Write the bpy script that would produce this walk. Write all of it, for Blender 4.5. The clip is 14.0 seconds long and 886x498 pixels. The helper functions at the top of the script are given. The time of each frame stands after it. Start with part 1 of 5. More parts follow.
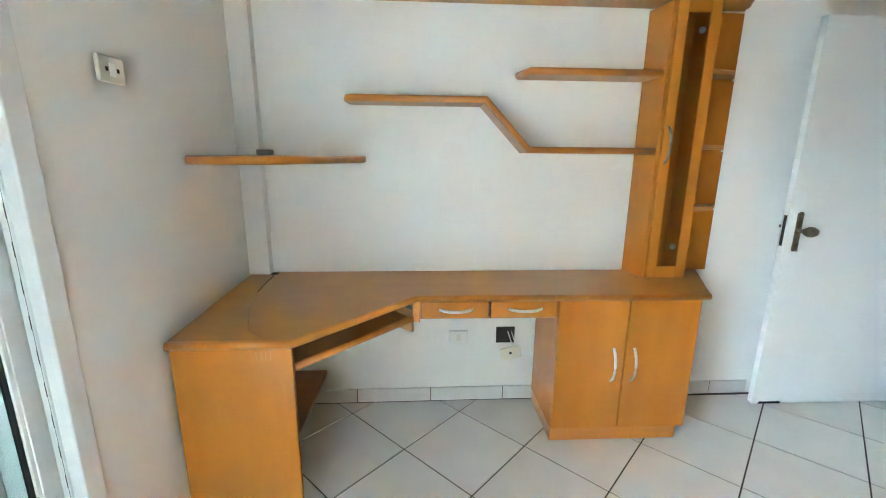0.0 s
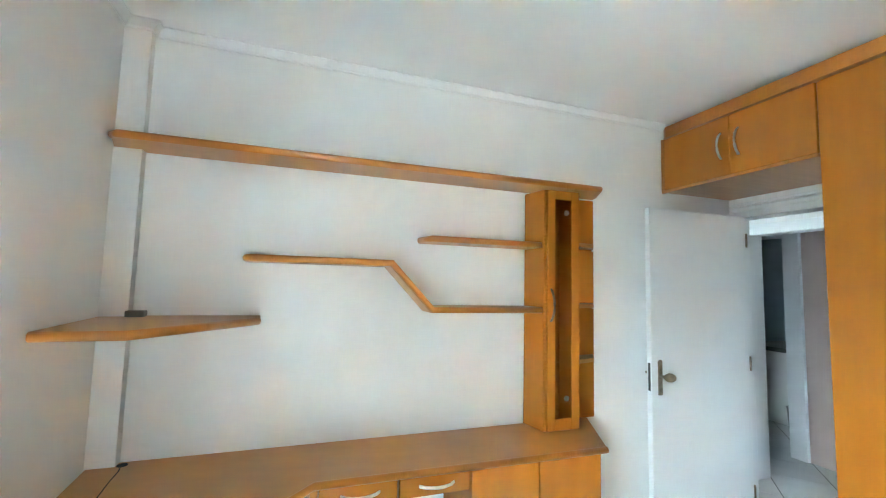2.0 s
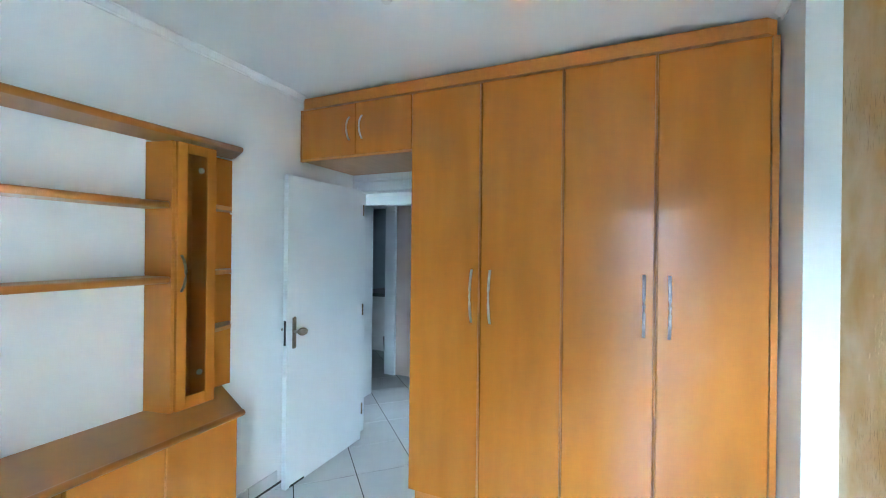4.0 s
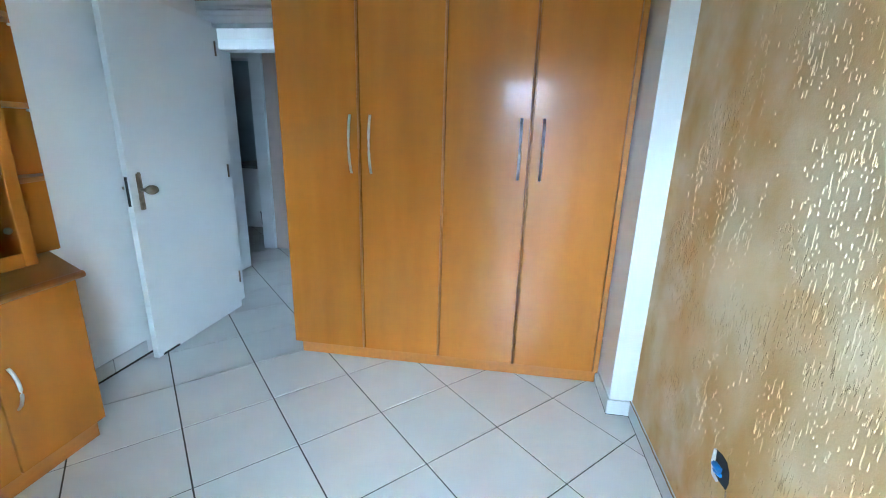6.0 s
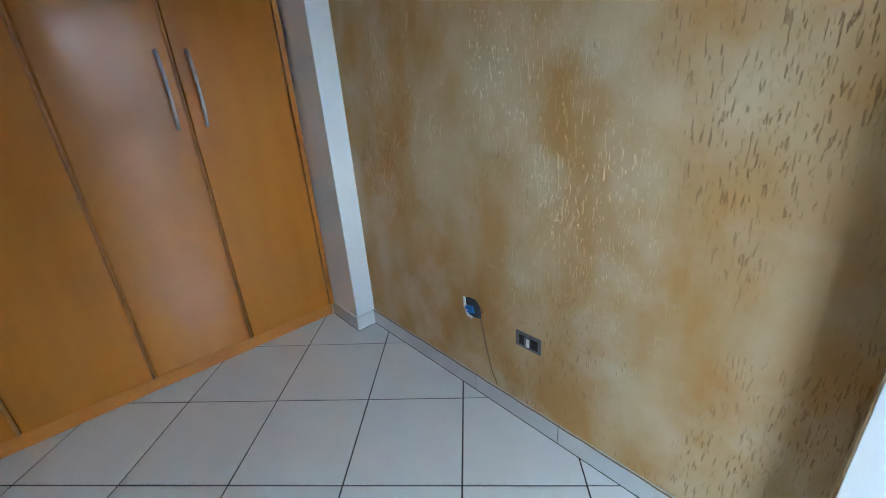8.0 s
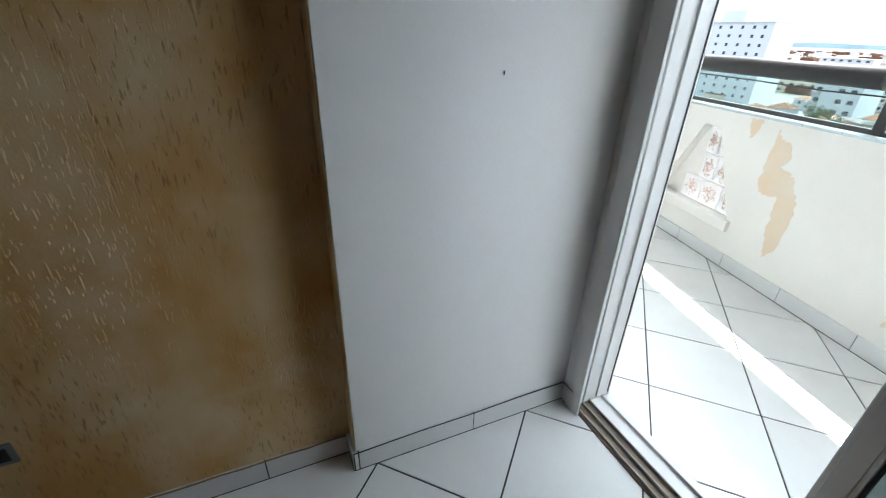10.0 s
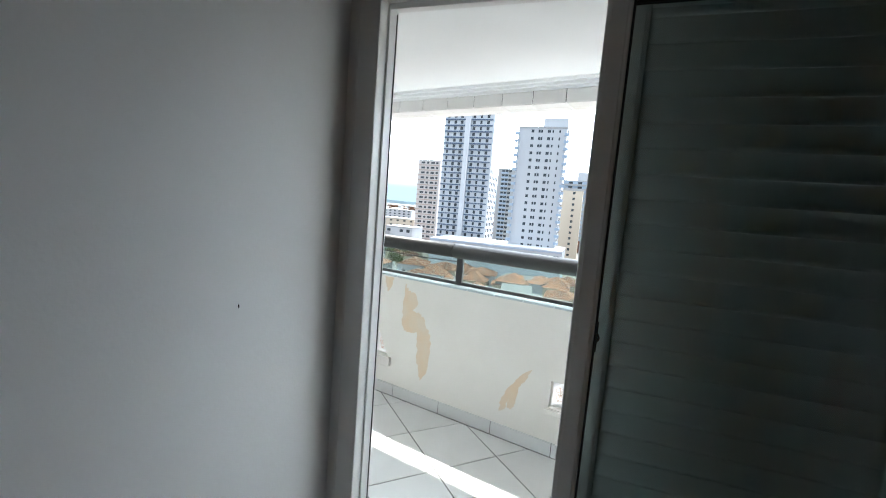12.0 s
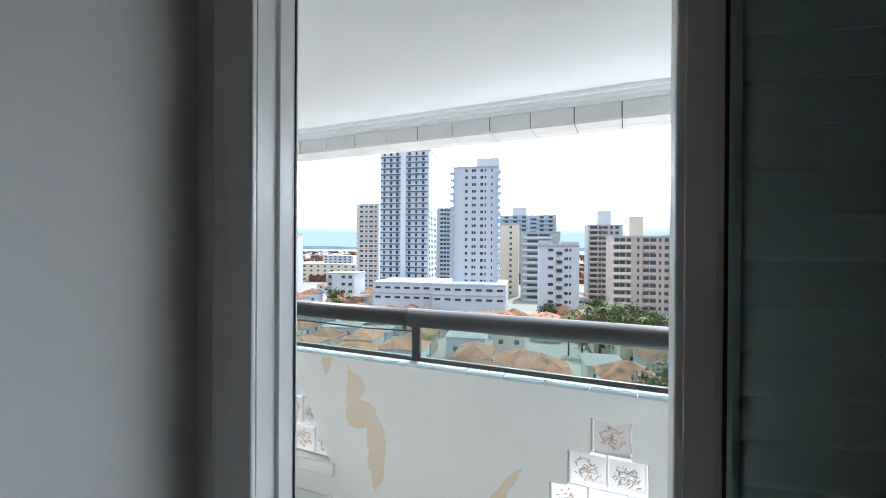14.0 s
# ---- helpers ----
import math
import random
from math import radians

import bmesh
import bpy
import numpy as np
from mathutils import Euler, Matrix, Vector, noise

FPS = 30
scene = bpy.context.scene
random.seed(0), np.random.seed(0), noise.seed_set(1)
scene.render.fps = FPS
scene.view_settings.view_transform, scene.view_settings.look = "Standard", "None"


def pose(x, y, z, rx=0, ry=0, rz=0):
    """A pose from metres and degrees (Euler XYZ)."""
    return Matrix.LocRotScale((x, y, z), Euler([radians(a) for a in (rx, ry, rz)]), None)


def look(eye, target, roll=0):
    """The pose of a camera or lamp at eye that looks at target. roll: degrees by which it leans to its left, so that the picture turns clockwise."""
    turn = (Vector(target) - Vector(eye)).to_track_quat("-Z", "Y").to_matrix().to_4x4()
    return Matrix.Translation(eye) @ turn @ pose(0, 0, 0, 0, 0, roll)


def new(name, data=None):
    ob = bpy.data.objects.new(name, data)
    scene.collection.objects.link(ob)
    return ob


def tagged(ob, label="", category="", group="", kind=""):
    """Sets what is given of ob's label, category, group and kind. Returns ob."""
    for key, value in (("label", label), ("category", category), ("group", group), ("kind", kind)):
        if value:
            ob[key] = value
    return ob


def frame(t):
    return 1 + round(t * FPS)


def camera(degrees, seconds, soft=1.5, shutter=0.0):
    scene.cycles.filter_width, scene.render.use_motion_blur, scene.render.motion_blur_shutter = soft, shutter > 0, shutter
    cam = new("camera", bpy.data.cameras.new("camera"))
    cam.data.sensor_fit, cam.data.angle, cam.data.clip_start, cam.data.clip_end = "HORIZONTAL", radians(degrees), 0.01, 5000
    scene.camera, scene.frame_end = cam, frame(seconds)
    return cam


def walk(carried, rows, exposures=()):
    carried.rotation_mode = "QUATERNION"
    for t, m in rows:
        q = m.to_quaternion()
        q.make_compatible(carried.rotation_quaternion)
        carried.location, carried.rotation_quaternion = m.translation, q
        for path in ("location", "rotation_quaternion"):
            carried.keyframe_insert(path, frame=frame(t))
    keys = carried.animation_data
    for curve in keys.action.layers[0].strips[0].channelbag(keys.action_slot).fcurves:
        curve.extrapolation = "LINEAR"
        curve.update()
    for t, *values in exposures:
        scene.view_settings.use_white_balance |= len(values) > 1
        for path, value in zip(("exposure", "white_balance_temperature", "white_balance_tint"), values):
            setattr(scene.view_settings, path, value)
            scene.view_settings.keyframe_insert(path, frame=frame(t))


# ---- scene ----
cam = camera(93.7, 14.0, soft=1.0, shutter=0.1)
PATH = [
    (0, (0.832, -2.105, 1.372), (0.935, -0.159, 0.922), 0.58),
    (0.5, (0.831, -2.112, 1.425), (0.981, -0.130, 1.206), 0.98),
    (1, (0.805, -2.114, 1.487), (1.039, -0.128, 1.461), 0.90),
    (1.5, (0.759, -2.108, 1.518), (1.102, -0.142, 1.644), 1.08),
    (2, (0.731, -2.064, 1.518), (1.364, -0.174, 1.683), 1.42),
    (2.5, (0.727, -2.014, 1.537), (1.807, -0.337, 1.688), 2.13),
    (3, (0.704, -2.015, 1.567), (2.194, -0.688, 1.706), 1.66),
    (3.5, (0.699, -2.055, 1.569), (2.436, -1.075, 1.710), 1.75),
    (6, (0.761, -2.088, 1.348), (2.667, -1.804, 0.813), 1.66),
    (6.5, (0.776, -2.001, 1.350), (2.691, -2.001, 0.773), 2.55),
    (7, (0.802, -1.897, 1.319), (2.680, -2.301, 0.763), 1.92),
    (9.5, (0.945, -1.716, 1.240), (0.766, -3.428, 0.222), -0.73),
    (10, (0.929, -1.803, 1.263), (0.211, -3.427, 0.342), 1.59),
    (10.5, (0.881, -1.853, 1.316), (-0.240, -3.278, 0.473), 1.41),
    (11, (0.945, -1.927, 1.339), (-0.591, -3.010, 0.653), 3.86),
    (11.5, (1.056, -1.975, 1.381), (-0.700, -2.762, 0.835), 3.95),
    (12, (1.103, -1.992, 1.447), (-0.781, -2.629, 1.234), 4.54),
    (12.5, (1.103, -2.003, 1.516), (-0.820, -2.539, 1.636), 3.35),
    (13, (1.036, -2.039, 1.524), (-0.903, -2.508, 1.665), 2.35),
    (13.5, (0.801, -2.119, 1.536), (-1.150, -2.544, 1.638), 0.49),
    (14, (0.558, -2.207, 1.520), (-1.404, -2.593, 1.512), 0.36),
]
# exposure of the clip's camera on the way
EXPO = [(0.0, 5.55, 5800, -3), (1.5, 5.7, 5750, -2), (2.5, 5.6, 5550, -3), (3.5, 5.45, 5080, -4), (6.0, 5.05, 4850, -4), (7.2, 4.9, 4680, -3), (9.3, 1.85, 6300, 8), (10.0, 2.0, 6200, 7), (10.5, 1.65, 6200, 7), (11.5, 1.35, 6200, 7), (12.5, 1.9, 6350, 7), (13.0, 2.2, 6400, 8), (13.5, 1.95, 6200, 8), (14.0, 1.3, 6000, 8)]

walk(cam, [(t, look(e, g, r)) for t, e, g, r in PATH], EXPO)

# ---- world and sun ----
world = bpy.data.worlds.new("sky")
scene.world = world
world.use_nodes = True
wn, wl = world.node_tree.nodes, world.node_tree.links
bg = wn["Background"]
sky = wn.new("ShaderNodeTexSky")
sky.sky_type = "NISHITA"
sky.sun_disc = False
SUN_ELEV, SUN_AZ = radians(68), Vector((-0.97, 0.243))
sky.sun_elevation = SUN_ELEV
sky.sun_rotation = math.atan2(SUN_AZ.x, SUN_AZ.y)
sky.dust_density = 3.0
bg.inputs["Strength"].default_value = 0.12
# a bright thin overcast in front of the blue, thinner low down over the plain
wtc = wn.new("ShaderNodeTexCoord")
wmap = wn.new("ShaderNodeMapping")
wmap.inputs["Scale"].default_value = (1.0, 1.0, 3.2)
wl.new(wtc.outputs["Generated"], wmap.inputs["Vector"])
wno = wn.new("ShaderNodeTexNoise")
wno.inputs["Scale"].default_value = 2.6
wno.inputs["Detail"].default_value = 6
wl.new(wmap.outputs[0], wno.inputs["Vector"])
wcov = wn.new("ShaderNodeMapRange")
wcov.inputs["From Min"].default_value, wcov.inputs["From Max"].default_value = 0.30, 0.50
wl.new(wno.outputs["Fac"], wcov.inputs["Value"])
wsep = wn.new("ShaderNodeSeparateXYZ")
wl.new(wtc.outputs["Generated"], wsep.inputs[0])
wlow = wn.new("ShaderNodeMapRange")
wlow.interpolation_type = "SMOOTHSTEP"
wlow.inputs["From Min"].default_value, wlow.inputs["From Max"].default_value = 0.03, 0.105
wl.new(wsep.outputs["Z"], wlow.inputs["Value"])
wmul = wn.new("ShaderNodeMath")
wmul.operation = "MULTIPLY"
wl.new(wcov.outputs[0], wmul.inputs[0])
wl.new(wlow.outputs[0], wmul.inputs[1])
wmix = wn.new("ShaderNodeMix")
wmix.data_type = "RGBA"
# brighter towards the sun's side of the sky
wdot = wn.new("ShaderNodeVectorMath")
wdot.operation = "DOT_PRODUCT"
wdot.inputs[1].default_value = (-0.80, 0.20, 0.57)
wl.new(wtc.outputs["Generated"], wdot.inputs[0])
wside = wn.new("ShaderNodeMapRange")
wside.inputs["From Min"].default_value, wside.inputs["From Max"].default_value = -0.3, 0.85
wside.inputs["To Min"].default_value, wside.inputs["To Max"].default_value = 0.22, 1.0
wl.new(wdot.outputs["Value"], wside.inputs["Value"])
wbright = wn.new("ShaderNodeVectorMath")
wbright.operation = "SCALE"
wbright.inputs[0].default_value = (22.0, 24.0, 26.3)
wl.new(wside.outputs[0], wbright.inputs["Scale"])
wl.new(wbright.outputs[0], wmix.inputs["B"])
wl.new(wmul.outputs[0], wmix.inputs["Factor"])
whaze = wn.new("ShaderNodeMix")
whaze.data_type = "RGBA"
whaze.inputs["A"].default_value = (2.3, 3.1, 3.8, 1)
wl.new(wlow.outputs[0], whaze.inputs["Factor"])
wl.new(sky.outputs[0], whaze.inputs["B"])
wl.new(whaze.outputs["Result"], wmix.inputs["A"])
wl.new(wmix.outputs["Result"], bg.inputs["Color"])
sun = new("sun", bpy.data.lights.new("sun", "SUN"))
sun.data.energy, sun.data.angle, sun.data.color = 4.6, radians(0.5), (1.0, 0.96, 0.9)
to_sun = Vector((SUN_AZ.x * math.cos(SUN_ELEV), SUN_AZ.y * math.cos(SUN_ELEV), math.sin(SUN_ELEV)))
sun.matrix_world = look(to_sun * 30, (0, 0, 0))

# ---- materials ----


def material(name, colour, rough=0.5, metal=0.0, grain=None, dark=0.85, scale=8.0, stretch=(1, 1, 1), bump=0.0, bump_scale=60.0,
             coat=0.0, per_object=0.0, gloss=0.5, stain=0.0, stain_colour=(0.3, 0.25, 0.2), stain_scale=1.5):
    """A principled surface with two scales of variation in its colour, and fine relief."""
    m = bpy.data.materials.new(name)
    m.use_nodes = True
    n, l = m.node_tree.nodes, m.node_tree.links
    b = n["Principled BSDF"]
    b.inputs["Roughness"].default_value = rough
    b.inputs["Metallic"].default_value = metal
    b.inputs["Coat Weight"].default_value = coat
    b.inputs["Specular IOR Level"].default_value = gloss
    b.inputs["Coat Roughness"].default_value = 0.12
    tc = n.new("ShaderNodeTexCoord")
    mp = n.new("ShaderNodeMapping")
    mp.inputs["Scale"].default_value = stretch
    l.new(tc.outputs["Object"], mp.inputs["Vector"])
    fine = n.new("ShaderNodeTexNoise")
    fine.inputs["Scale"].default_value = scale
    fine.inputs["Detail"].default_value = 6
    l.new(mp.outputs[0], fine.inputs["Vector"])
    mix = n.new("ShaderNodeMix")
    mix.data_type = "RGBA"
    mix.inputs["A"].default_value = (*[c * dark for c in (grain or colour)], 1)
    mix.inputs["B"].default_value = (*colour, 1)
    ramp = n.new("ShaderNodeMapRange")
    ramp.inputs["From Min"].default_value, ramp.inputs["From Max"].default_value = 0.35, 0.65
    l.new(fine.outputs["Fac"], ramp.inputs["Value"])
    l.new(ramp.outputs[0], mix.inputs["Factor"])
    out = mix.outputs["Result"]
    if stain:
        big = n.new("ShaderNodeTexNoise")
        big.inputs["Scale"].default_value = stain_scale
        big.inputs["Detail"].default_value = 5
        l.new(tc.outputs["Object"], big.inputs["Vector"])
        r2 = n.new("ShaderNodeMapRange")
        r2.inputs["From Min"].default_value, r2.inputs["From Max"].default_value = 0.5, 0.8
        r2.inputs["To Max"].default_value = stain
        l.new(big.outputs["Fac"], r2.inputs["Value"])
        m2 = n.new("ShaderNodeMix")
        m2.data_type = "RGBA"
        m2.inputs["B"].default_value = (*stain_colour, 1)
        l.new(r2.outputs[0], m2.inputs["Factor"])
        l.new(out, m2.inputs["A"])
        out = m2.outputs["Result"]
    if per_object:
        info = n.new("ShaderNodeObjectInfo")
        hsv = n.new("ShaderNodeHueSaturation")
        r3 = n.new("ShaderNodeMapRange")
        r3.inputs["To Min"].default_value, r3.inputs["To Max"].default_value = 1 - per_object, 1 + per_object
        l.new(info.outputs["Random"], r3.inputs["Value"])
        l.new(r3.outputs[0], hsv.inputs["Value"])
        l.new(out, hsv.inputs["Color"])
        out = hsv.outputs["Color"]
    l.new(out, b.inputs["Base Color"])
    if bump:
        bn = n.new("ShaderNodeTexNoise")
        bn.inputs["Scale"].default_value = bump_scale
        bn.inputs["Detail"].default_value = 4
        l.new(mp.outputs[0], bn.inputs["Vector"])
        bp = n.new("ShaderNodeBump")
        bp.inputs["Strength"].default_value = bump
        bp.inputs["Distance"].default_value = 0.003
        l.new(bn.outputs["Fac"], bp.inputs["Height"])
        l.new(bp.outputs[0], b.inputs["Normal"])
    return m


def clear_glass(name, colour, rough=0.02, ior=1.45, clear=1.0):
    m = bpy.data.materials.new(name)
    m.use_nodes = True
    b = m.node_tree.nodes["Principled BSDF"]
    b.inputs["Base Color"].default_value = (*colour, 1)
    b.inputs["Roughness"].default_value = rough
    b.inputs["Transmission Weight"].default_value = clear
    b.inputs["IOR"].default_value = ior
    return m


def rustic_plaster(name):
    """Sponged sand-coloured texture plaster with short vertical grooves."""
    m = material(name, (0.66, 0.50, 0.285), 0.75, gloss=0.12, grain=(0.55, 0.32, 0.11), dark=1.0, scale=3.2, stretch=(1.5, 1.5, 0.75),
                 stain=0.9, stain_colour=(0.73, 0.615, 0.42), stain_scale=4.2)
    n, l = m.node_tree.nodes, m.node_tree.links
    b = n["Principled BSDF"]
    tc = n.new("ShaderNodeTexCoord")
    mp = n.new("ShaderNodeMapping")
    mp.inputs["Scale"].default_value = (190, 190, 24)
    l.new(tc.outputs["Object"], mp.inputs["Vector"])
    streak = n.new("ShaderNodeTexNoise")
    streak.inputs["Scale"].default_value = 1.0
    streak.inputs["Detail"].default_value = 3.0
    l.new(mp.outputs[0], streak.inputs["Vector"])
    cut = n.new("ShaderNodeMapRange")
    cut.interpolation_type = "SMOOTHSTEP"
    cut.inputs["From Min"].default_value, cut.inputs["From Max"].default_value = 0.60, 0.65
    l.new(streak.outputs["Fac"], cut.inputs["Value"])
    where = n.new("ShaderNodeTexNoise")
    where.inputs["Scale"].default_value = 3.0
    l.new(tc.outputs["Object"], where.inputs["Vector"])
    w2 = n.new("ShaderNodeMapRange")
    w2.inputs["From Min"].default_value, w2.inputs["From Max"].default_value = 0.47, 0.60
    # the grooves thin out along the wall, away from the window
    sep = n.new("ShaderNodeSeparateXYZ")
    l.new(tc.outputs["Object"], sep.inputs[0])
    fade = n.new("ShaderNodeMapRange")
    fade.inputs["From Min"].default_value, fade.inputs["From Max"].default_value = 0.9, 2.2
    fade.inputs["To Min"].default_value, fade.inputs["To Max"].default_value = 0.10, -0.09
    l.new(sep.outputs["X"], fade.inputs["Value"])
    more = n.new("ShaderNodeMath")
    more.operation = "ADD"
    l.new(where.outputs["Fac"], more.inputs[0])
    l.new(fade.outputs[0], more.inputs[1])
    l.new(more.outputs[0], w2.inputs["Value"])
    mul = n.new("ShaderNodeMath")
    mul.operation = "MULTIPLY"
    l.new(cut.outputs[0], mul.inputs[0])
    l.new(w2.outputs[0], mul.inputs[1])
    rough_n = n.new("ShaderNodeTexNoise")
    rough_n.inputs["Scale"].default_value = 180
    l.new(tc.outputs["Object"], rough_n.inputs["Vector"])
    add = n.new("ShaderNodeMath")
    add.operation = "MULTIPLY_ADD"
    add.inputs[1].default_value = 0.08
    l.new(rough_n.outputs["Fac"], add.inputs[0])
    sub = n.new("ShaderNodeMath")
    sub.operation = "SUBTRACT"
    sub.inputs[0].default_value = 1.0
    l.new(mul.outputs[0], sub.inputs[1])
    l.new(sub.outputs[0], add.inputs[2])
    bp = n.new("ShaderNodeBump")
    bp.inputs["Strength"].default_value = 0.9
    bp.inputs["Distance"].default_value = 0.005
    # shade of the grooves, put into the base colour as a dark brown
    groove_shade = n.new("ShaderNodeMix")
    groove_shade.data_type = "RGBA"
    groove_shade.inputs["B"].default_value = (0.24, 0.135, 0.055, 1)
    l.new(b.inputs["Base Color"].links[0].from_socket, groove_shade.inputs["A"])
    deep = n.new("ShaderNodeMath")
    deep.operation = "MULTIPLY"
    deep.inputs[1].default_value = 0.5
    l.new(mul.outputs[0], deep.inputs[0])
    l.new(deep.outputs[0], groove_shade.inputs["Factor"])
    l.new(groove_shade.outputs["Result"], b.inputs["Base Color"])
    l.new(add.outputs[0], bp.inputs["Height"])
    l.new(bp.outputs[0], b.inputs["Normal"])
    return m


M_WALL = material("wall_paint", (0.83, 0.83, 0.82), 0.6, dark=0.965, scale=1.4, bump=0.12, bump_scale=140, stain=0.10, stain_colour=(0.55, 0.5, 0.45), stain_scale=2.2)
M_CEIL = material("ceiling_paint", (0.84, 0.85, 0.85), 0.75, dark=0.97, scale=1.2, bump=0.08, bump_scale=120)
M_TRIM = material("white_gloss_paint", (0.80, 0.82, 0.83), 0.32, dark=0.97, scale=3, bump=0.05, bump_scale=40, stain=0.08)
M_RUSTIC = rustic_plaster("rustic_plaster")
M_PEEL2 = material("brown_filler", (0.30, 0.19, 0.09), 0.8, dark=0.8, scale=20, bump=0.2, bump_scale=200)
M_WOOD = material("honey_veneer", (0.48, 0.178, 0.020), 0.26, grain=(0.44, 0.160, 0.017), dark=0.99, scale=2.0, stretch=(5, 5, 0.8), bump=0.015, bump_scale=14, coat=0.3, gloss=0.25, per_object=0.03)
M_WOOD_H = material("honey_veneer_flat", (0.47, 0.20, 0.038), 0.33, grain=(0.44, 0.182, 0.033), dark=0.97, scale=5.0, stretch=(1.0, 2.2, 2.2), bump=0.03, bump_scale=30, coat=0.25, stain=0.16, stain_colour=(0.36, 0.2, 0.09))
M_WOOD_D = material("underside_laminate", (0.44, 0.24, 0.12), 0.45, dark=0.9, scale=4.0, stretch=(0.9, 9, 9))
M_EDGE = material("solid_edge_strip", (0.50, 0.185, 0.022), 0.3, dark=0.9, scale=6.0, stretch=(1, 8, 8), coat=0.3)
M_METAL = material("brushed_nickel", (0.74, 0.70, 0.64), 0.5, 0.85, dark=0.8, scale=30)
M_BRASS = material("tarnished_brass", (0.32, 0.27, 0.20), 0.35, 1.0, dark=0.6, scale=40)
M_TILE = material("ceramic_tile", (0.70, 0.70, 0.69), 0.20, dark=0.955, scale=5.0, per_object=0.025, stain=0.08, stain_colour=(0.5, 0.47, 0.43), bump=0.02, bump_scale=30)
M_GROUT = material("grout", (0.055, 0.05, 0.047), 0.9, dark=0.7, scale=12)
M_ALU = material("white_aluminium", (0.74, 0.735, 0.725), 0.35, dark=0.95, scale=6, stain=0.15, stain_colour=(0.42, 0.40, 0.37), stain_scale=6)
M_SILLALU = material("dirty_aluminium", (0.27, 0.225, 0.165), 0.6, 0.0, dark=0.6, scale=14, stain=0.5, stain_colour=(0.16, 0.12, 0.08), stain_scale=9)
M_RUBBER = material("black_rubber", (0.012, 0.012, 0.012), 0.6)
M_TRACK = material("worn_aluminium", (0.42, 0.40, 0.35), 0.5, 0.0, dark=0.7, scale=16, stain=0.5, stain_colour=(0.2, 0.15, 0.1), stain_scale=8)
M_DARK = material("dark_cavity", (0.02, 0.02, 0.022), 0.9)
M_PLASTIC = material("ivory_plastic", (0.74, 0.70, 0.60), 0.35, dark=0.95)
M_WHITEPL = material("white_plastic", (0.80, 0.80, 0.78), 0.35, dark=0.96)
M_GREY = material("grey_plastic", (0.16, 0.16, 0.16), 0.45)
M_BLUE = material("blue_cable", (0.03, 0.18, 0.55), 0.4)
M_GLASS = clear_glass("window_glass", (0.66, 0.80, 0.78))
M_GREEN = clear_glass("green_glass", (0.55, 0.70, 0.67))
M_CABGLASS = clear_glass("bronze_cabinet_glass", (0.80, 0.67, 0.50), 0.08)
M_BLOCK = clear_glass("glass_block", (0.84, 0.83, 0.82), 0.4, clear=0.6)
M_RAIL = material("black_painted_steel", (0.022, 0.020, 0.020), 0.42, dark=0.7, scale=25)
M_PARAPET = material("cream_render", (0.82, 0.795, 0.745), 0.8, dark=0.95, scale=2, bump=0.25, bump_scale=90, stain=0.12, stain_colour=(0.6, 0.5, 0.38))
M_PEEL = material("bare_render_patch", (0.745, 0.60, 0.44), 0.85, grain=(0.74, 0.645, 0.52), dark=0.98, scale=9, bump=0.4, bump_scale=120)
M_SILL = material("pale_blue_tile", (0.56, 0.63, 0.66), 0.18, dark=0.95, scale=6, per_object=0.03)
M_FACADE = material("white_facade_tile", (0.72, 0.71, 0.69), 0.3, dark=0.95, scale=6, per_object=0.03)
M_PINK = material("pink_wall_paint", (0.62, 0.50, 0.45), 0.6, dark=0.96, scale=2)
M_BATH = material("bath_wall_tile", (0.50, 0.58, 0.62), 0.25, dark=0.93, scale=4)

# ---- building helpers ----


def box(x0, x1, y0, y1, z0, z1, bevel=0.0, bm=None):
    bm = bm or bmesh.new()
    made = bmesh.ops.create_cube(bm, size=1.0, matrix=Matrix.LocRotScale(((x0 + x1) / 2, (y0 + y1) / 2, (z0 + z1) / 2), None, (abs(x1 - x0), abs(y1 - y0), abs(z1 - z0))))
    if bevel:
        edges = list({e for v in made["verts"] for e in v.link_edges})
        bmesh.ops.bevel(bm, geom=edges, offset=bevel, segments=2, profile=0.5, affect="EDGES")
    return bm


def prism(points, z0, z1, bevel=0.0, bm=None):
    """An upright prism over a polygon in the plan."""
    bm = bm or bmesh.new()
    low = [bm.verts.new((x, y, z0)) for x, y in points]
    face = bm.faces.new(low)
    top = bmesh.ops.extrude_face_region(bm, geom=[face])
    vs = [g for g in top["geom"] if isinstance(g, bmesh.types.BMVert)]
    bmesh.ops.translate(bm, verts=vs, vec=(0, 0, z1 - z0))
    bmesh.ops.recalc_face_normals(bm, faces=bm.faces[:])
    if bevel:
        bmesh.ops.bevel(bm, geom=bm.edges[:], offset=bevel, segments=2, profile=0.5, affect="EDGES")
    return bm


def rod(path, radius, sides=10, bm=None):
    """A round bar along a path of points."""
    bm = bm or bmesh.new()
    rings = []
    pts = [Vector(p) for p in path]
    for i, p in enumerate(pts):
        d = (pts[min(i + 1, len(pts) - 1)] - pts[max(i - 1, 0)]).normalized()
        q = d.to_track_quat("Z", "Y")
        rings.append([bm.verts.new(p + q @ Vector((math.cos(a) * radius, math.sin(a) * radius, 0))) for a in [2 * math.pi * k / sides for k in range(sides)]])
    for a, b in zip(rings, rings[1:]):
        for k in range(sides):
            bm.faces.new((a[k], a[(k + 1) % sides], b[(k + 1) % sides], b[k])).smooth = True
    bm.faces.new(rings[0][::-1])
    bm.faces.new(rings[-1])
    return bm


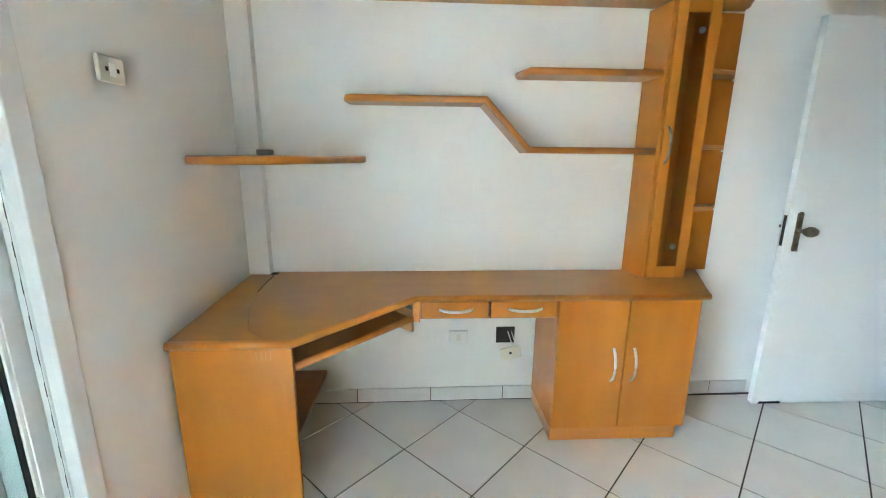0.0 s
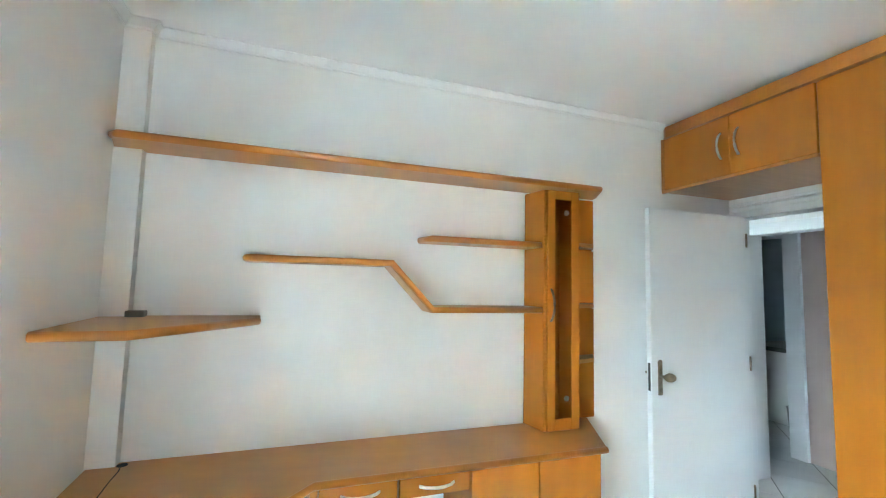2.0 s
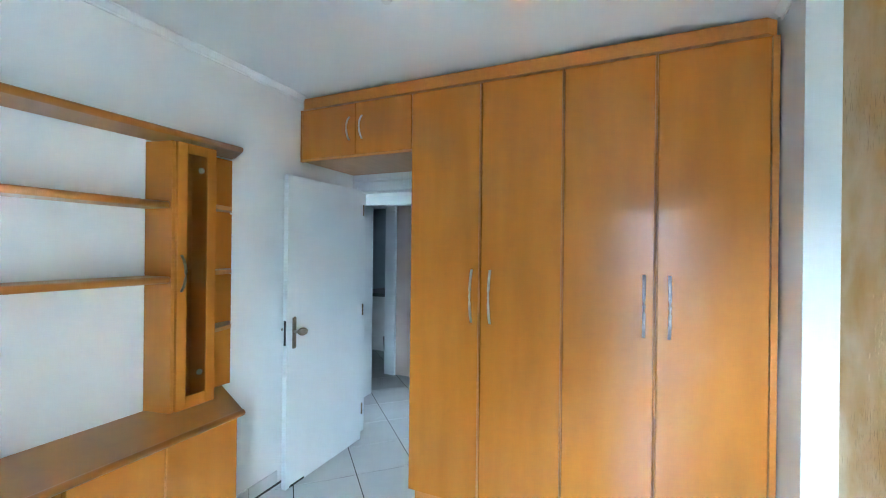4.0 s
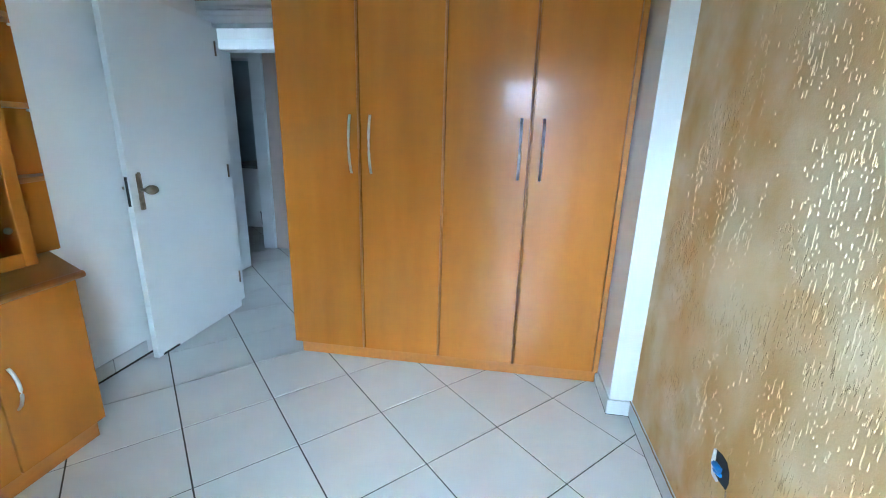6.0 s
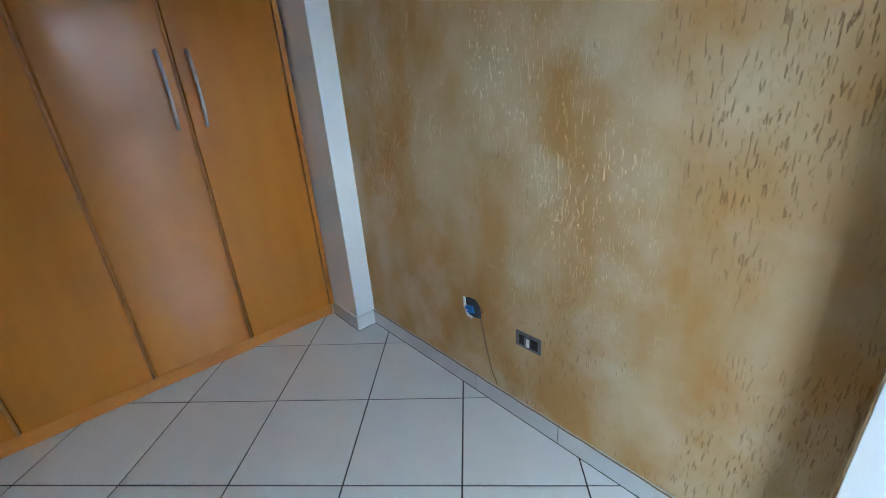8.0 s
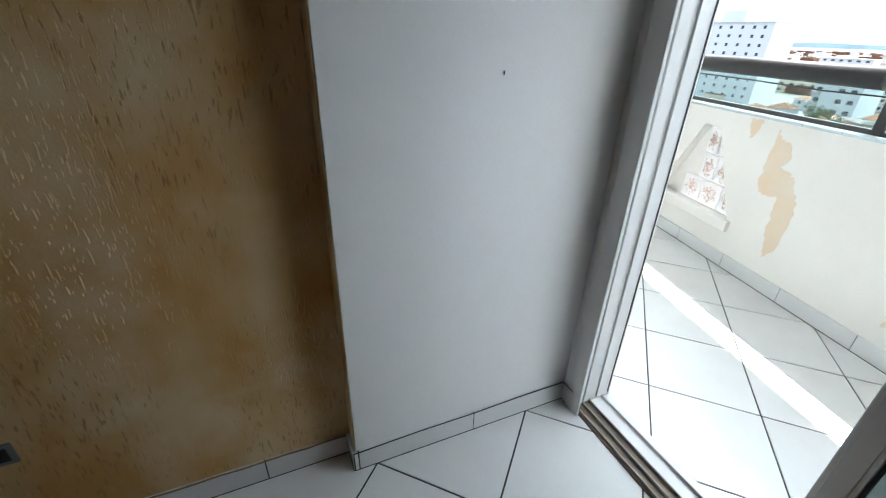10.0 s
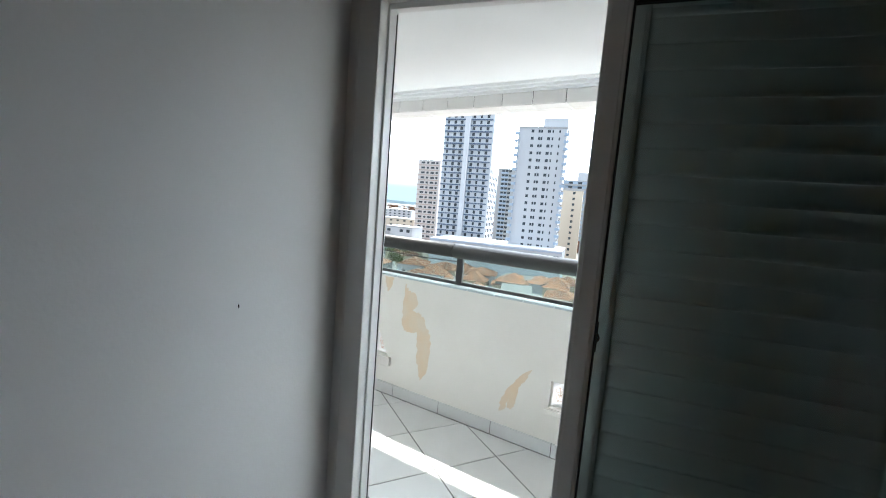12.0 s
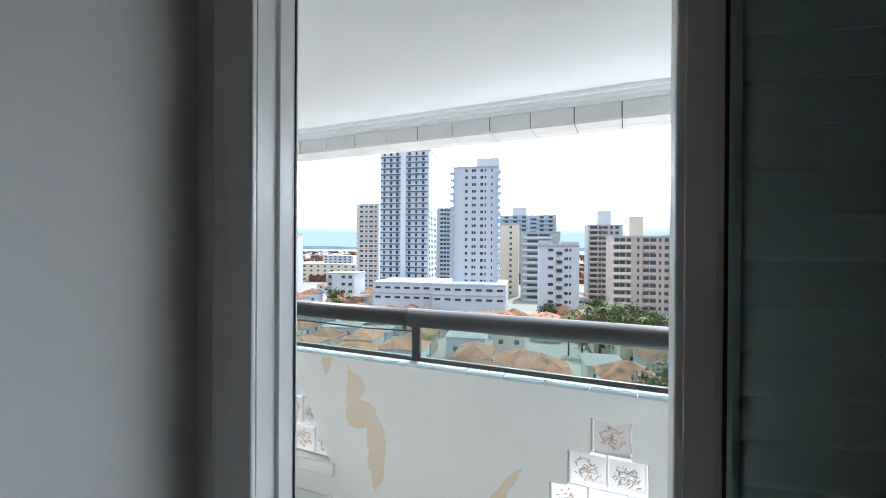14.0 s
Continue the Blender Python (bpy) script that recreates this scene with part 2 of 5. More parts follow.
def lathe(profile, x, y, z, sides=20, bm=None):
    """A turned shape about the upright axis through (x, y, z); profile: (radius, height)."""
    bm = bm or bmesh.new()
    rings = [[bm.verts.new((x + r * math.cos(2 * math.pi * k / sides), y + r * math.sin(2 * math.pi * k / sides), z + h)) for k in range(sides)] for r, h in profile]
    for a, b in zip(rings, rings[1:]):
        for k in range(sides):
            bm.faces.new((a[k], a[(k + 1) % sides], b[(k + 1) % sides], b[k])).smooth = True
    bm.faces.new(rings[0][::-1])
    bm.faces.new(rings[-1])
    return bm


def lathe_x(profile, x, y, z, sides=16):
    """A turned knob that stands out of a door towards -y, drawn out sideways."""
    bm = lathe(profile, 0, 0, 0, sides)
    bmesh.ops.transform(bm, matrix=pose(x, y, z, 90, 0, 0), verts=bm.verts[:])
    for v in bm.verts:
        out = max(0.0, (y - v.co.y) - 0.03)
        v.co.x += out * 0.9
    return bm


def mesh_of(name, bm, mat):
    me = bpy.data.meshes.new(name)
    bmesh.ops.recalc_face_normals(bm, faces=bm.faces[:])
    bm.to_mesh(me)
    bm.free()
    if mat:
        me.materials.append(mat)
    return me


def thing(name, x, y, z, label, category, group="", kind=""):
    ob = new(name)
    ob.empty_display_size = 0.1
    ob.matrix_world = Matrix.Translation((x, y, z))
    ob["origin"] = (x, y, z)
    return tagged(ob, label, category, group, kind)


def home(ob):
    """The pose of a thing or part, by its own and its parents' places."""
    m = ob.matrix_basis.copy()
    while ob.parent:
        m = ob.parent.matrix_basis @ ob.matrix_parent_inverse @ m
        ob = ob.parent
    return m


def part(name, bm, mat, parent, label=""):
    """One mesh object in world coordinates under a thing or a part."""
    ob = new(name, mesh_of(name, bm, mat))
    ob.parent = parent
    ob.matrix_parent_inverse = home(parent).inverted()
    return tagged(ob, label)


def piece(name, mesh, parent, x, y, z, turn=0.0):
    """A placed piece that shares its mesh with its likes."""
    ob = new(name, mesh)
    ob.parent = parent
    ob.matrix_parent_inverse = home(parent).inverted()
    ob.matrix_basis = pose(x, y, z, 0, 0, turn)
    return ob


def structure(name, bm, mat, label, category):
    return tagged(new(name, mesh_of(name, bm, mat)), label, category, kind="structure")


def single(name, bm, mat, label, category, group=""):
    return tagged(new(name, mesh_of(name, bm, mat)), label, category, group)


def arc_handle(parent, x, y, z, length, out, axis="z", label="brushed nickel bow handle"):
    """A bow handle standing out from a front; out: the way in which it stands out."""
    pts = []
    o = Vector(out)
    for k in range(9):
        u = k / 8 * 2 - 1
        bow = 0.028 * (1 - u * u) + 0.004
        if abs(u) == 1:
            bow = 0.0
        p = Vector((x, y, z)) + o * bow
        if axis == "z":
            p.z += u * length / 2
        elif axis == "x":
            p.x += u * length / 2
        pts.append(p)
    bm = rod(pts, 0.0042, 8)
    for v in bm.verts:
        side = Vector((0, 1, 0)) if axis == "z" and abs(o.x) > 0.5 else (Vector((1, 0, 0)) if axis == "z" else Vector((0, 0, 1)))
        c = side.dot(v.co - Vector((x, y, z)))
        v.co += side * c * 0.7
    return part("handle", bm, M_METAL, parent, label)


# ---- room ----
XE, YS, ZC = 3.55, -2.78, 2.602
WT = 0.18
WE = 0.10
OPEN_S, OPEN_N, OPEN_T = -2.657, -1.16, 2.072   # balcony door opening

structure("floor", box(-0.05, 6.9, YS - 0.15, 2.2, -0.10, -0.003), M_GROUT, "dark grout bed under pale ceramic tiles", "floor")
structure("ceiling", box(-WT, XE + WT, YS - 0.15, 0.15, ZC, ZC + 0.12), M_CEIL, "plain white painted ceiling of the bedroom", "ceiling")
structure("wall_north", prism([(-0.0335, 0.0), (XE, 0.034), (XE, 0.15), (-0.0335, 0.15)], -0.1, ZC), M_WALL, "white painted wall behind the desk", "wall")
structure("wall_south", box(0, XE, YS - 0.15, YS, -0.1, ZC), M_RUSTIC, "sand-coloured rustic textured plaster wall with grooves", "wall")
bm = bmesh.new()
rr = random.Random(11)
count = 0
while count < 4200:
    x, z = rr.uniform(0.82, 2.68), rr.uniform(0.09, 2.5)
    dens = noise.noise(Vector((x * 2.6, 0.5, z * 1.5))) + 0.5 * noise.noise(Vector((x * 8, 4.0, z * 4)))
    if rr.random() > max(0.03, 0.30 + 1.7 * dens + 0.45 * (1.45 - x)):
        continue
    count += 1
    L = min(0.060, 0.007 + rr.expovariate(75))
    w, h = rr.uniform(0.0009, 0.0018), rr.uniform(0.0007, 0.0014)
    lean = rr.gauss(0.06, 0.05) * L
    base = [(x - w, z), (x, z - L / 2), (x + w, z), (x + lean, z + L / 2)]
    vs = [bm.verts.new((a, YS - 0.0004, c)) for a, c in base]
    tips = [bm.verts.new((x + lean * 0.3 + rr.uniform(-0.4, 0.4) * w, YS + h, z + L * q)) for q in (-0.25, 0.25)]
    bm.faces.new((vs[0], vs[1], tips[0]))
    bm.faces.new((vs[1], vs[2], tips[0]))
    bm.faces.new((vs[2], tips[1], tips[0]))
    bm.faces.new((vs[2], vs[3], tips[1]))
    bm.faces.new((vs[3], vs[0], tips[1]))
    bm.faces.new((vs[0], tips[0], tips[1]))
south = bpy.data.objects["wall_south"]
ridges = part("plaster_ridges", bm, M_RUSTIC, south, "short raised ridges of the rustic plaster")
ridges["kind"] = "stuff"
# the wall runs back a little towards the north corner
bm = prism([(-WT, OPEN_N), (0, OPEN_N), (-0.034, 0.0), (-0.034, 0.15), (-WT, 0.15)], -0.1, ZC)
box(-WT, 0, YS - 0.15, OPEN_S, -0.1, ZC, bm=bm)
box(-WT, 0, OPEN_S, OPEN_N, OPEN_T, ZC, bm=bm)
structure("wall_west", bm, M_WALL, "white painted wall round the balcony door", "wall")
DOOR_N, DOOR_S, DOOR_T = -0.015, -0.80, 2.035
bm = box(XE, XE + WE, DOOR_N, 0.1495, -0.1, ZC)
box(XE, XE + WE, YS - 0.15, DOOR_S, -0.1, ZC, bm=bm)
box(XE, XE + WE, DOOR_S, DOOR_N, DOOR_T, ZC, bm=bm)
structure("wall_east", bm, M_WALL, "white painted wall with the bedroom door opening", "wall")
bm = box(2.69, XE, YS, -2.67, 0, ZC)
structure("pilaster_south_east", bm, M_TRIM, "white painted pilaster beside the wardrobe", "pilaster")
structure("pilaster_south_west", box(0, 0.812, YS, -2.704, 0, ZC), M_WALL, "wide white painted pilaster beside the balcony door", "pilaster")
structure("pilaster_side", box(0.8125, 0.8165, YS, -2.706, 0.085, ZC), M_RUSTIC, "narrow side of the pilaster painted sand-coloured", "pilaster")
structure("pilaster_north_west", box(-0.033, 0.068, -0.050, -0.0005, 0, ZC), M_WALL, "narrow white pipe casing in the corner", "pilaster")


def crown(name, points):
    """A small plaster crown moulding along a line of wall, with its wall on the left-hand side."""
    prof = ((0.0, 0.0), (0.034, 0.0), (0.034, -0.006), (0.028, -0.010), (0.014, -0.026), (0.008, -0.031), (0.007, -0.040), (0.0, -0.040))
    bm = bmesh.new()
    rows = []
    for (x, y, nx, ny) in points:
        rows.append([bm.verts.new((x + nx * a, y + ny * a, ZC + b)) for a, b in prof])
    for r, s in zip(rows, rows[1:]):
        for k in range(len(prof) - 1):
            bm.faces.new((r[k], r[k + 1], s[k + 1], s[k]))
    bm.faces.new(rows[0])
    bm.faces.new(rows[-1])
    return structure(name, bm, M_CEIL, "small white plaster crown moulding under the ceiling", "moulding")


crown("trim", [(0, YS + 0.076, 1, 0), (-0.032, -0.050, 1, -1), (0.068, -0.050, 1, -1), (0.068, 0, 1, -1), (2.95, 0.028, 0, -1)])
crown("trim", [(0, -2.704, 0, 1), (0.812, -2.704, 1, 1), (0.812, YS, 1, 1), (2.69, YS, -1, 1), (2.69, -2.67, -1, 1), (2.95, -2.67, 0, 1)])

# ---- balcony door: frame, glass leaf, louvred shutter leaf ----
frame_ob = thing("window_1", 0, -1.88, 0, "white aluminium sliding balcony door, one leaf slid open", "sliding door", kind="structure")
bm = box(0.0, 0.012, OPEN_S - 0.012, OPEN_S + 0.055, 0, OPEN_T + 0.012, 0.003)
box(0.0, 0.012, OPEN_N - 0.045, OPEN_N + 0.012, 0, OPEN_T + 0.012, 0.003, bm=bm)
box(0.0, 0.0125, OPEN_S + 0.055, OPEN_N - 0.045, OPEN_T - 0.04, OPEN_T + 0.012, 0.003, bm=bm)
part("casing", bm, M_ALU, frame_ob)
part("mitre_joint", rod([(0.0122, OPEN_S - 0.011, OPEN_T + 0.011), (0.0128, OPEN_S + 0.016, OPEN_T - 0.014), (0.0122, OPEN_S + 0.054, OPEN_T - 0.039)], 0.0008, 4), M_DARK, frame_ob)
for side, y0, y1 in (("jamb", OPEN_S, OPEN_S + 0.016), ("jamb", OPEN_N - 0.016, OPEN_N)):
    bm = box(-WT, -0.001, y0, y1, 0.0, OPEN_T)
    for x, hw in ((-0.003, 0.002), (-0.048, 0.0015), (-0.112, 0.002)):
        box(x - hw, x + hw, y0 - 0.007 if y1 == OPEN_N else y1 - 0.001, y0 + 0.001 if y1 == OPEN_N else y1 + 0.007, 0.02, OPEN_T - 0.03, 0.001, bm=bm)
    part(side, bm, M_ALU, frame_ob)
    for x in (-0.0075, -0.0525, -0.170):
        ys = (y1 - 0.0005, y1 + 0.0025) if y1 != OPEN_N else (y0 - 0.0025, y0 + 0.0005)
        part("seal", box(x - 0.002, x + 0.002, ys[0], ys[1], 0.02, OPEN_T - 0.03), M_RUBBER, frame_ob)
bm = box(-WT, -0.001, OPEN_S + 0.016, OPEN_N - 0.016, OPEN_T - 0.02, OPEN_T)
for x in (-0.004, -0.060, -0.116):
    box(x - 0.002, x + 0.002, OPEN_S + 0.016, OPEN_N - 0.016, OPEN_T - 0.038, OPEN_T - 0.019, 0.001, bm=bm)
part("head_track", bm, M_ALU, frame_ob)
bm = box(-WT, -0.001, OPEN_S, OPEN_N, -0.06, 0.004)
part("sill_plate", bm, M_SILLALU, frame_ob, "weathered aluminium sill with dirty tracks")
for x in (-0.012, -0.046, -0.080):
    part("track", box(x - 0.002, x + 0.002, OPEN_S + 0.018, OPEN_N - 0.018, 0.003, 0.016, 0.0008), M_TRACK, frame_ob)
part("sill_strip", box(-WT + 0.001, -0.088, OPEN_S + 0.018, OPEN_N - 0.018, 0.003, 0.0075, 0.001), M_ALU, frame_ob, "pale worn outer strip of the sill")
part("track", box(-0.143, -0.139, OPEN_S + 0.018, OPEN_N - 0.018, 0.007, 0.0185, 0.0008), M_ALU, frame_ob)
for k in range(22):
    z = 0.12 + k * 0.085
    part("slot", box(-0.056, -0.049, OPEN_N - 0.0185, OPEN_N - 0.0155, z, z + 0.035), M_RUBBER, frame_ob)


def stile_leaf(owner, x0, x1, y0, y1, z0, z1, w, name="stile"):
    for a, b in ((y0, y0 + w), (y1 - w, y1)):
        bm = box(x0, x1, a, b, z0, z1, 0.003)
        mid = (a + b) / 2
        box(x1 - 0.001, x1 + 0.004, mid - w * 0.32, mid + w * 0.32, z0 + 0.002, z1 - 0.002, 0.001, bm=bm)
        part(name, bm, M_ALU, owner)
    part("top_rail", box(x0 + 0.001, x1 - 0.001, y0 + w, y1 - w, z1 - 0.045, z1, 0.002), M_ALU, owner)
    part("bottom_rail", box(x0 + 0.001, x1 - 0.001, y0 + w, y1 - w, z0, z0 + 0.075, 0.002), M_ALU, owner)


leaf = thing("glass_leaf", -0.09, -1.55, 0.02, "sliding glass leaf in a white aluminium frame", "door leaf")
stile_leaf(leaf, -0.096, -0.070, -2.002, -1.175, 0.02, 2.036, 0.062)
pane = part("pane", box(-0.085, -0.081, -1.939, -1.238, 0.096, 1.990), M_GLASS, leaf)
for y in (-1.9395, -1.2405):
    part("gasket", box(-0.091, -0.075, y, y + 0.006, 0.096, 1.990), M_RUBBER, leaf)
part("gasket", box(-0.091, -0.075, -1.933, -1.241, 1.983, 1.990), M_RUBBER, leaf)
shut = thing("shutter_leaf", -0.14, -1.5, 0.02, "closed white louvred shutter leaf behind the glass", "shutter")
stile_leaf(shut, -0.152, -0.130, -1.958, -1.195, 0.02, 2.036, 0.066)
bm = bmesh.new()
prof = [(-0.1362, 0.0), (-0.134, 0.012), (-0.1345, 0.030), (-0.1375, 0.050), (-0.1415, 0.066), (-0.1425, 0.076), (-0.1455, 0.076), (-0.1415, 0.045), (-0.1400, 0.020), (-0.1402, 0.0)]
lo = [bm.verts.new((x, -1.893, z)) for x, z in prof]
hi = [bm.verts.new((x, -1.260, z)) for x, z in prof]
for k in range(len(prof)):
    bm.faces.new((lo[k], lo[(k + 1) % len(prof)], hi[(k + 1) % len(prof)], hi[k])).smooth = True
bm.faces.new(lo[::-1])
bm.faces.new(hi)
slat = mesh_of("slat", bm, M_ALU)
for k in range(29):
    piece("slat", slat, shut, 0, 0, 0.097 + k * 0.0669)
lock = part("lock", box(-0.1305, -0.124, -1.944, -1.928, 1.065, 1.155, 0.002), M_RUBBER, shut, "black latch with a round knob")
part("knob", rod([(-0.126, -1.936, 1.11), (-0.118, -1.936, 1.11), (-0.112, -1.936, 1.11)], 0.014, 12), M_RUBBER, lock)

# cracks in the plaster at the casing's upper corner
single("plaster_crack", rod([(0.0015, -2.673, 2.045), (0.0016, -2.672, 2.070), (0.0016, -2.663, 2.090), (0.0016, -2.640, 2.099), (0.0016, -2.605, 2.101), (0.0015, -2.569, 2.097)], 0.0026, 5), M_DARK, "thin dark crack in the plaster above the door casing", "crack")
single("wall_mark", box(0.3865, 0.3890, -2.7045, -2.7028, 1.181, 1.190, 0.0004), M_DARK, "small dark nail mark on the white pilaster", "mark")

# ---- wardrobe with the overhead cupboard ----
XW = 2.935
ward = thing("wardrobe", 3.25, -1.77, 0, "tall honey-coloured four-door wardrobe built up to the ceiling", "wardrobe")
bm = box(XW + 0.02, XE - 0.005, -2.658, -0.857, 0.075, 2.498)
part("body", bm, M_WOOD, ward)
part("plinth", box(XW + 0.03, XE - 0.01, -2.655, -0.885, 0, 0.075, 0.002), M_EDGE, ward)
YD = [-0.852, -1.306, -1.760, -2.193, -2.632]
for k in range(4):
    d = part("door", box(XW, XW + 0.019, YD[k + 1] + 0.003, YD[k] - 0.003, 0.082, 2.488, 0.003), M_WOOD, ward)
    side = YD[k + 1] + 0.055 if k % 2 == 0 else YD[k] - 0.055
    arc_handle(d, XW, side, 1.28, 0.30, (-1, 0, 0))
    seam = YD[k + 1] + 0.003
    if k < 3:
        part("edge_moulding", rod([(XW - 0.001, seam + 0.006, 0.083), (XW - 0.001, seam + 0.006, 2.489)], 0.006, 8), M_EDGE, d)
part("filler_strip", box(XW - 0.004, XW + 0.02, -2.660, -2.634, 0.078, 2.490, 0.002), M_EDGE, ward)
bm = prism([(XW - 0.012, -2.61), (XW - 0.012, -0.02), (XW + 0.02, 0.022), (XE - 0.01, 0.022), (XE - 0.01, -2.656), (XW + 0.03, -2.656)], 2.4985, 2.570, 0.003)
part("cornice", bm, M_EDGE, ward)
cup = thing("overhead_cupboard", 3.2, -0.44, 2.16, "honey-coloured two-door cupboard above the bedroom door", "cupboard")
part("body", box(XW + 0.02, XE - 0.005, -0.853, 0.025, 2.147, 2.4975), M_WOOD_D, cup)
part("bottom_edge", box(XW - 0.002, XW + 0.02, -0.848, 0.025, 2.139, 2.156, 0.002), M_EDGE, cup)
part("side_edge", box(XW - 0.002, XW + 0.02, 0.008, 0.026, 2.157, 2.4975, 0.002), M_EDGE, cup)
for a, b, hy in ((-0.846, -0.437, -0.485), (-0.433, 0.006, -0.385)):
    d = part("door", box(XW, XW + 0.019, a, b, 2.158, 2.492, 0.003), M_WOOD, cup)
    arc_handle(d, XW, hy, 2.33, 0.15, (-1, 0, 0))

# ---- bedroom door, open against the north wall ----
dframe = thing("door_1", XE, -0.44, 0, "white painted door frame with a wide head", "door frame", kind="structure")
part("jamb", box(XE - 0.014, XE + WE + 0.014, DOOR_N - 0.006, DOOR_N + 0.0148, 0, DOOR_T + 0.05, 0.004), M_TRIM, dframe)
part("jamb", box(XE - 0.014, XE + WE + 0.014, DOOR_S - 0.05, DOOR_S + 0.028, 0, DOOR_T + 0.05, 0.004), M_TRIM, dframe)
part("head", box(XE - 0.013, XE + WE + 0.013, DOOR_S + 0.028, DOOR_N - 0.006, DOOR_T - 0.028, DOOR_T + 0.05, 0.004), M_TRIM, dframe)
part("head_moulding", box(XE - 0.026, XE - 0.0145, DOOR_S - 0.02, DOOR_N + 0.012, DOOR_T + 0.018, DOOR_T + 0.045, 0.004), M_TRIM, dframe)
part("head_moulding", box(XE - 0.03, XE - 0.001, DOOR_S - 0.03, DOOR_N + 0.013, DOOR_T + 0.055, DOOR_T + 0.075, 0.004), M_TRIM, dframe)
dleaf = thing("door_leaf", 3.12, -0.085, 0, "white painted flush door standing open, worn at its foot", "door")
part("panel", box(2.695, 3.50, -0.105, -0.070, 0.008, 2.008, 0.002), M_TRIM, dleaf)
part("worn_edge", box(2.73, 2.86, -0.1062, -0.1045, 0.008, 0.022, 0.0005), M_DARK, dleaf, "chipped dark wood showing at the foot")
for x in (2.73, 2.755, 2.776, 2.802, 2.83, 2.85):
    part("chip", box(x, x + 0.006, -0.1064, -0.1045, 0.02, 0.03 + 0.02 * abs(math.sin(x * 90)), 0.0005), M_WALL, dleaf)
bm = box(2.741, 2.771, -0.1105, -0.104, 0.895, 1.095, 0.006)
for k in range(3):
    box(2.746, 2.766, -0.112, -0.1085, 0.90 + 0.09 * k, 0.92 + 0.09 * k, 0.002, bm=bm)
esc = part("escutcheon", bm, M_BRASS, dleaf, "tarnished brass lock plate")
part("knob", lathe_x([(0.009, 0.0), (0.010, 0.030), (0.018, 0.036), (0.026, 0.046), (0.026, 0.056), (0.018, 0.066), (0.006, 0.070)], 2.756, -0.109, 1.005), M_BRASS, esc)
part("lock_face", box(2.6935, 2.6955, -0.096, -0.079, 0.92, 1.08, 0.0005), M_DARK, dleaf)
part("lever", rod([(2.76, -0.068, 1.015), (2.76, -0.045, 1.015), (2.72, -0.035, 1.015)], 0.008, 8), M_BRASS, dleaf)
for z in (0.25, 1.05, 1.85):
    part("hinge", rod([(3.505, -0.108, z - 0.045), (3.505, -0.108, z + 0.045)], 0.006, 8), M_BRASS, dleaf)

# ---- hall and the rooms seen beyond it ----
XH = 4.30
# these four boxes leave an unseen opening, added to brighten the hall with skylight
bm = box(XE + WE, 3.90, 1.3, 1.42, -0.1, ZC)
box(4.28, XH + 0.122, 1.3, 1.42, -0.1, ZC, bm=bm)
box(3.90, 4.28, 1.3, 1.42, -0.1, 1.48, bm=bm)
box(3.90, 4.28, 1.3, 1.42, 1.80, ZC, bm=bm)
box(XE + WE, XH, -1.75, -1.63, -0.1, ZC, bm=bm)
box(XE, XE + WE, 0.15, 1.3, -0.1, ZC, bm=bm)
box(XH, XH + 0.12, 0.50, 1.3, -0.1, ZC, bm=bm)
box(XH, XH + 0.12, -1.75, -0.34, -0.1, ZC, bm=bm)
box(XH, XH + 0.12, -0.34, 0.50, 2.04, ZC, bm=bm)
box(XH, XH + 0.12, 1.42, 2.2, -0.1, ZC, bm=bm)
structure("wall_hall", bm, M_WALL, "white painted walls of the hall beyond the bedroom door", "wall")
structure("ceiling_hall", box(XE + WE, 6.95, -1.75, 2.2, ZC, ZC + 0.1), M_CEIL, "white ceiling of the hall", "ceiling")
dfr = thing("door_2", XH, 0.1, 0, "white door frame at the end of the hall", "door frame", kind="structure")
part("jamb", box(XH - 0.02, XH + 0.14, 0.42, 0.53, 0, 2.07, 0.005), M_TRIM, dfr)
part("jamb", box(XH - 0.02, XH + 0.14, -0.40, -0.30, 0, 2.07, 0.005), M_TRIM, dfr)
part("head", box(XH - 0.019, XH + 0.139, -0.30, 0.42, 1.985, 2.07, 0.005), M_TRIM, dfr)
bm = box(5.12, 5.24, -1.0, 0.53, -0.1, ZC)
box(XH + 0.12, 5.24, -1.1, -1.0, -0.1, ZC, bm=bm)
structure("wall_corridor", bm, M_PINK, "pinkish painted corridor wall", "wall")
bm = box(5.08, 5.26, 0.53, 0.67, 0, 2.12, 0.004)
box(5.08, 5.26, 0.67, 1.5, 2.05, 2.12, 0.004, bm=bm)
structure("door_3", bm, M_TRIM, "white door frame of the bathroom", "door frame")
bm = box(6.8, 6.9, 0.3, 2.2, -0.1, ZC)
box(XH + 0.12, 6.9, 2.1, 2.2, -0.1, ZC, bm=bm)
box(5.24, 6.8, 0.2, 0.3, -0.1, ZC, bm=bm)
structure("wall_bathroom", bm, M_BATH, "pale blue-grey tiled bathroom walls", "wall")
basin = thing("wash_basin", 6.4, 1.2, 0, "dark bathroom washstand against the tiles", "washstand")
part("counter", box(6.0, 6.78, 0.95, 1.8, 0.82, 0.87, 0.005), M_GREY, basin)
part("cabinet", box(6.05, 6.78, 1.0, 1.75, 0.0, 0.82, 0.004), M_WHITEPL, basin)
bin_ob = single("waste_bin", lathe([(0.09, 0), (0.11, 0.28), (0.115, 0.30), (0.10, 0.30)], 5.75, 0.98, 0.0), M_GREY, "small dark plastic waste bin on the floor", "bin")

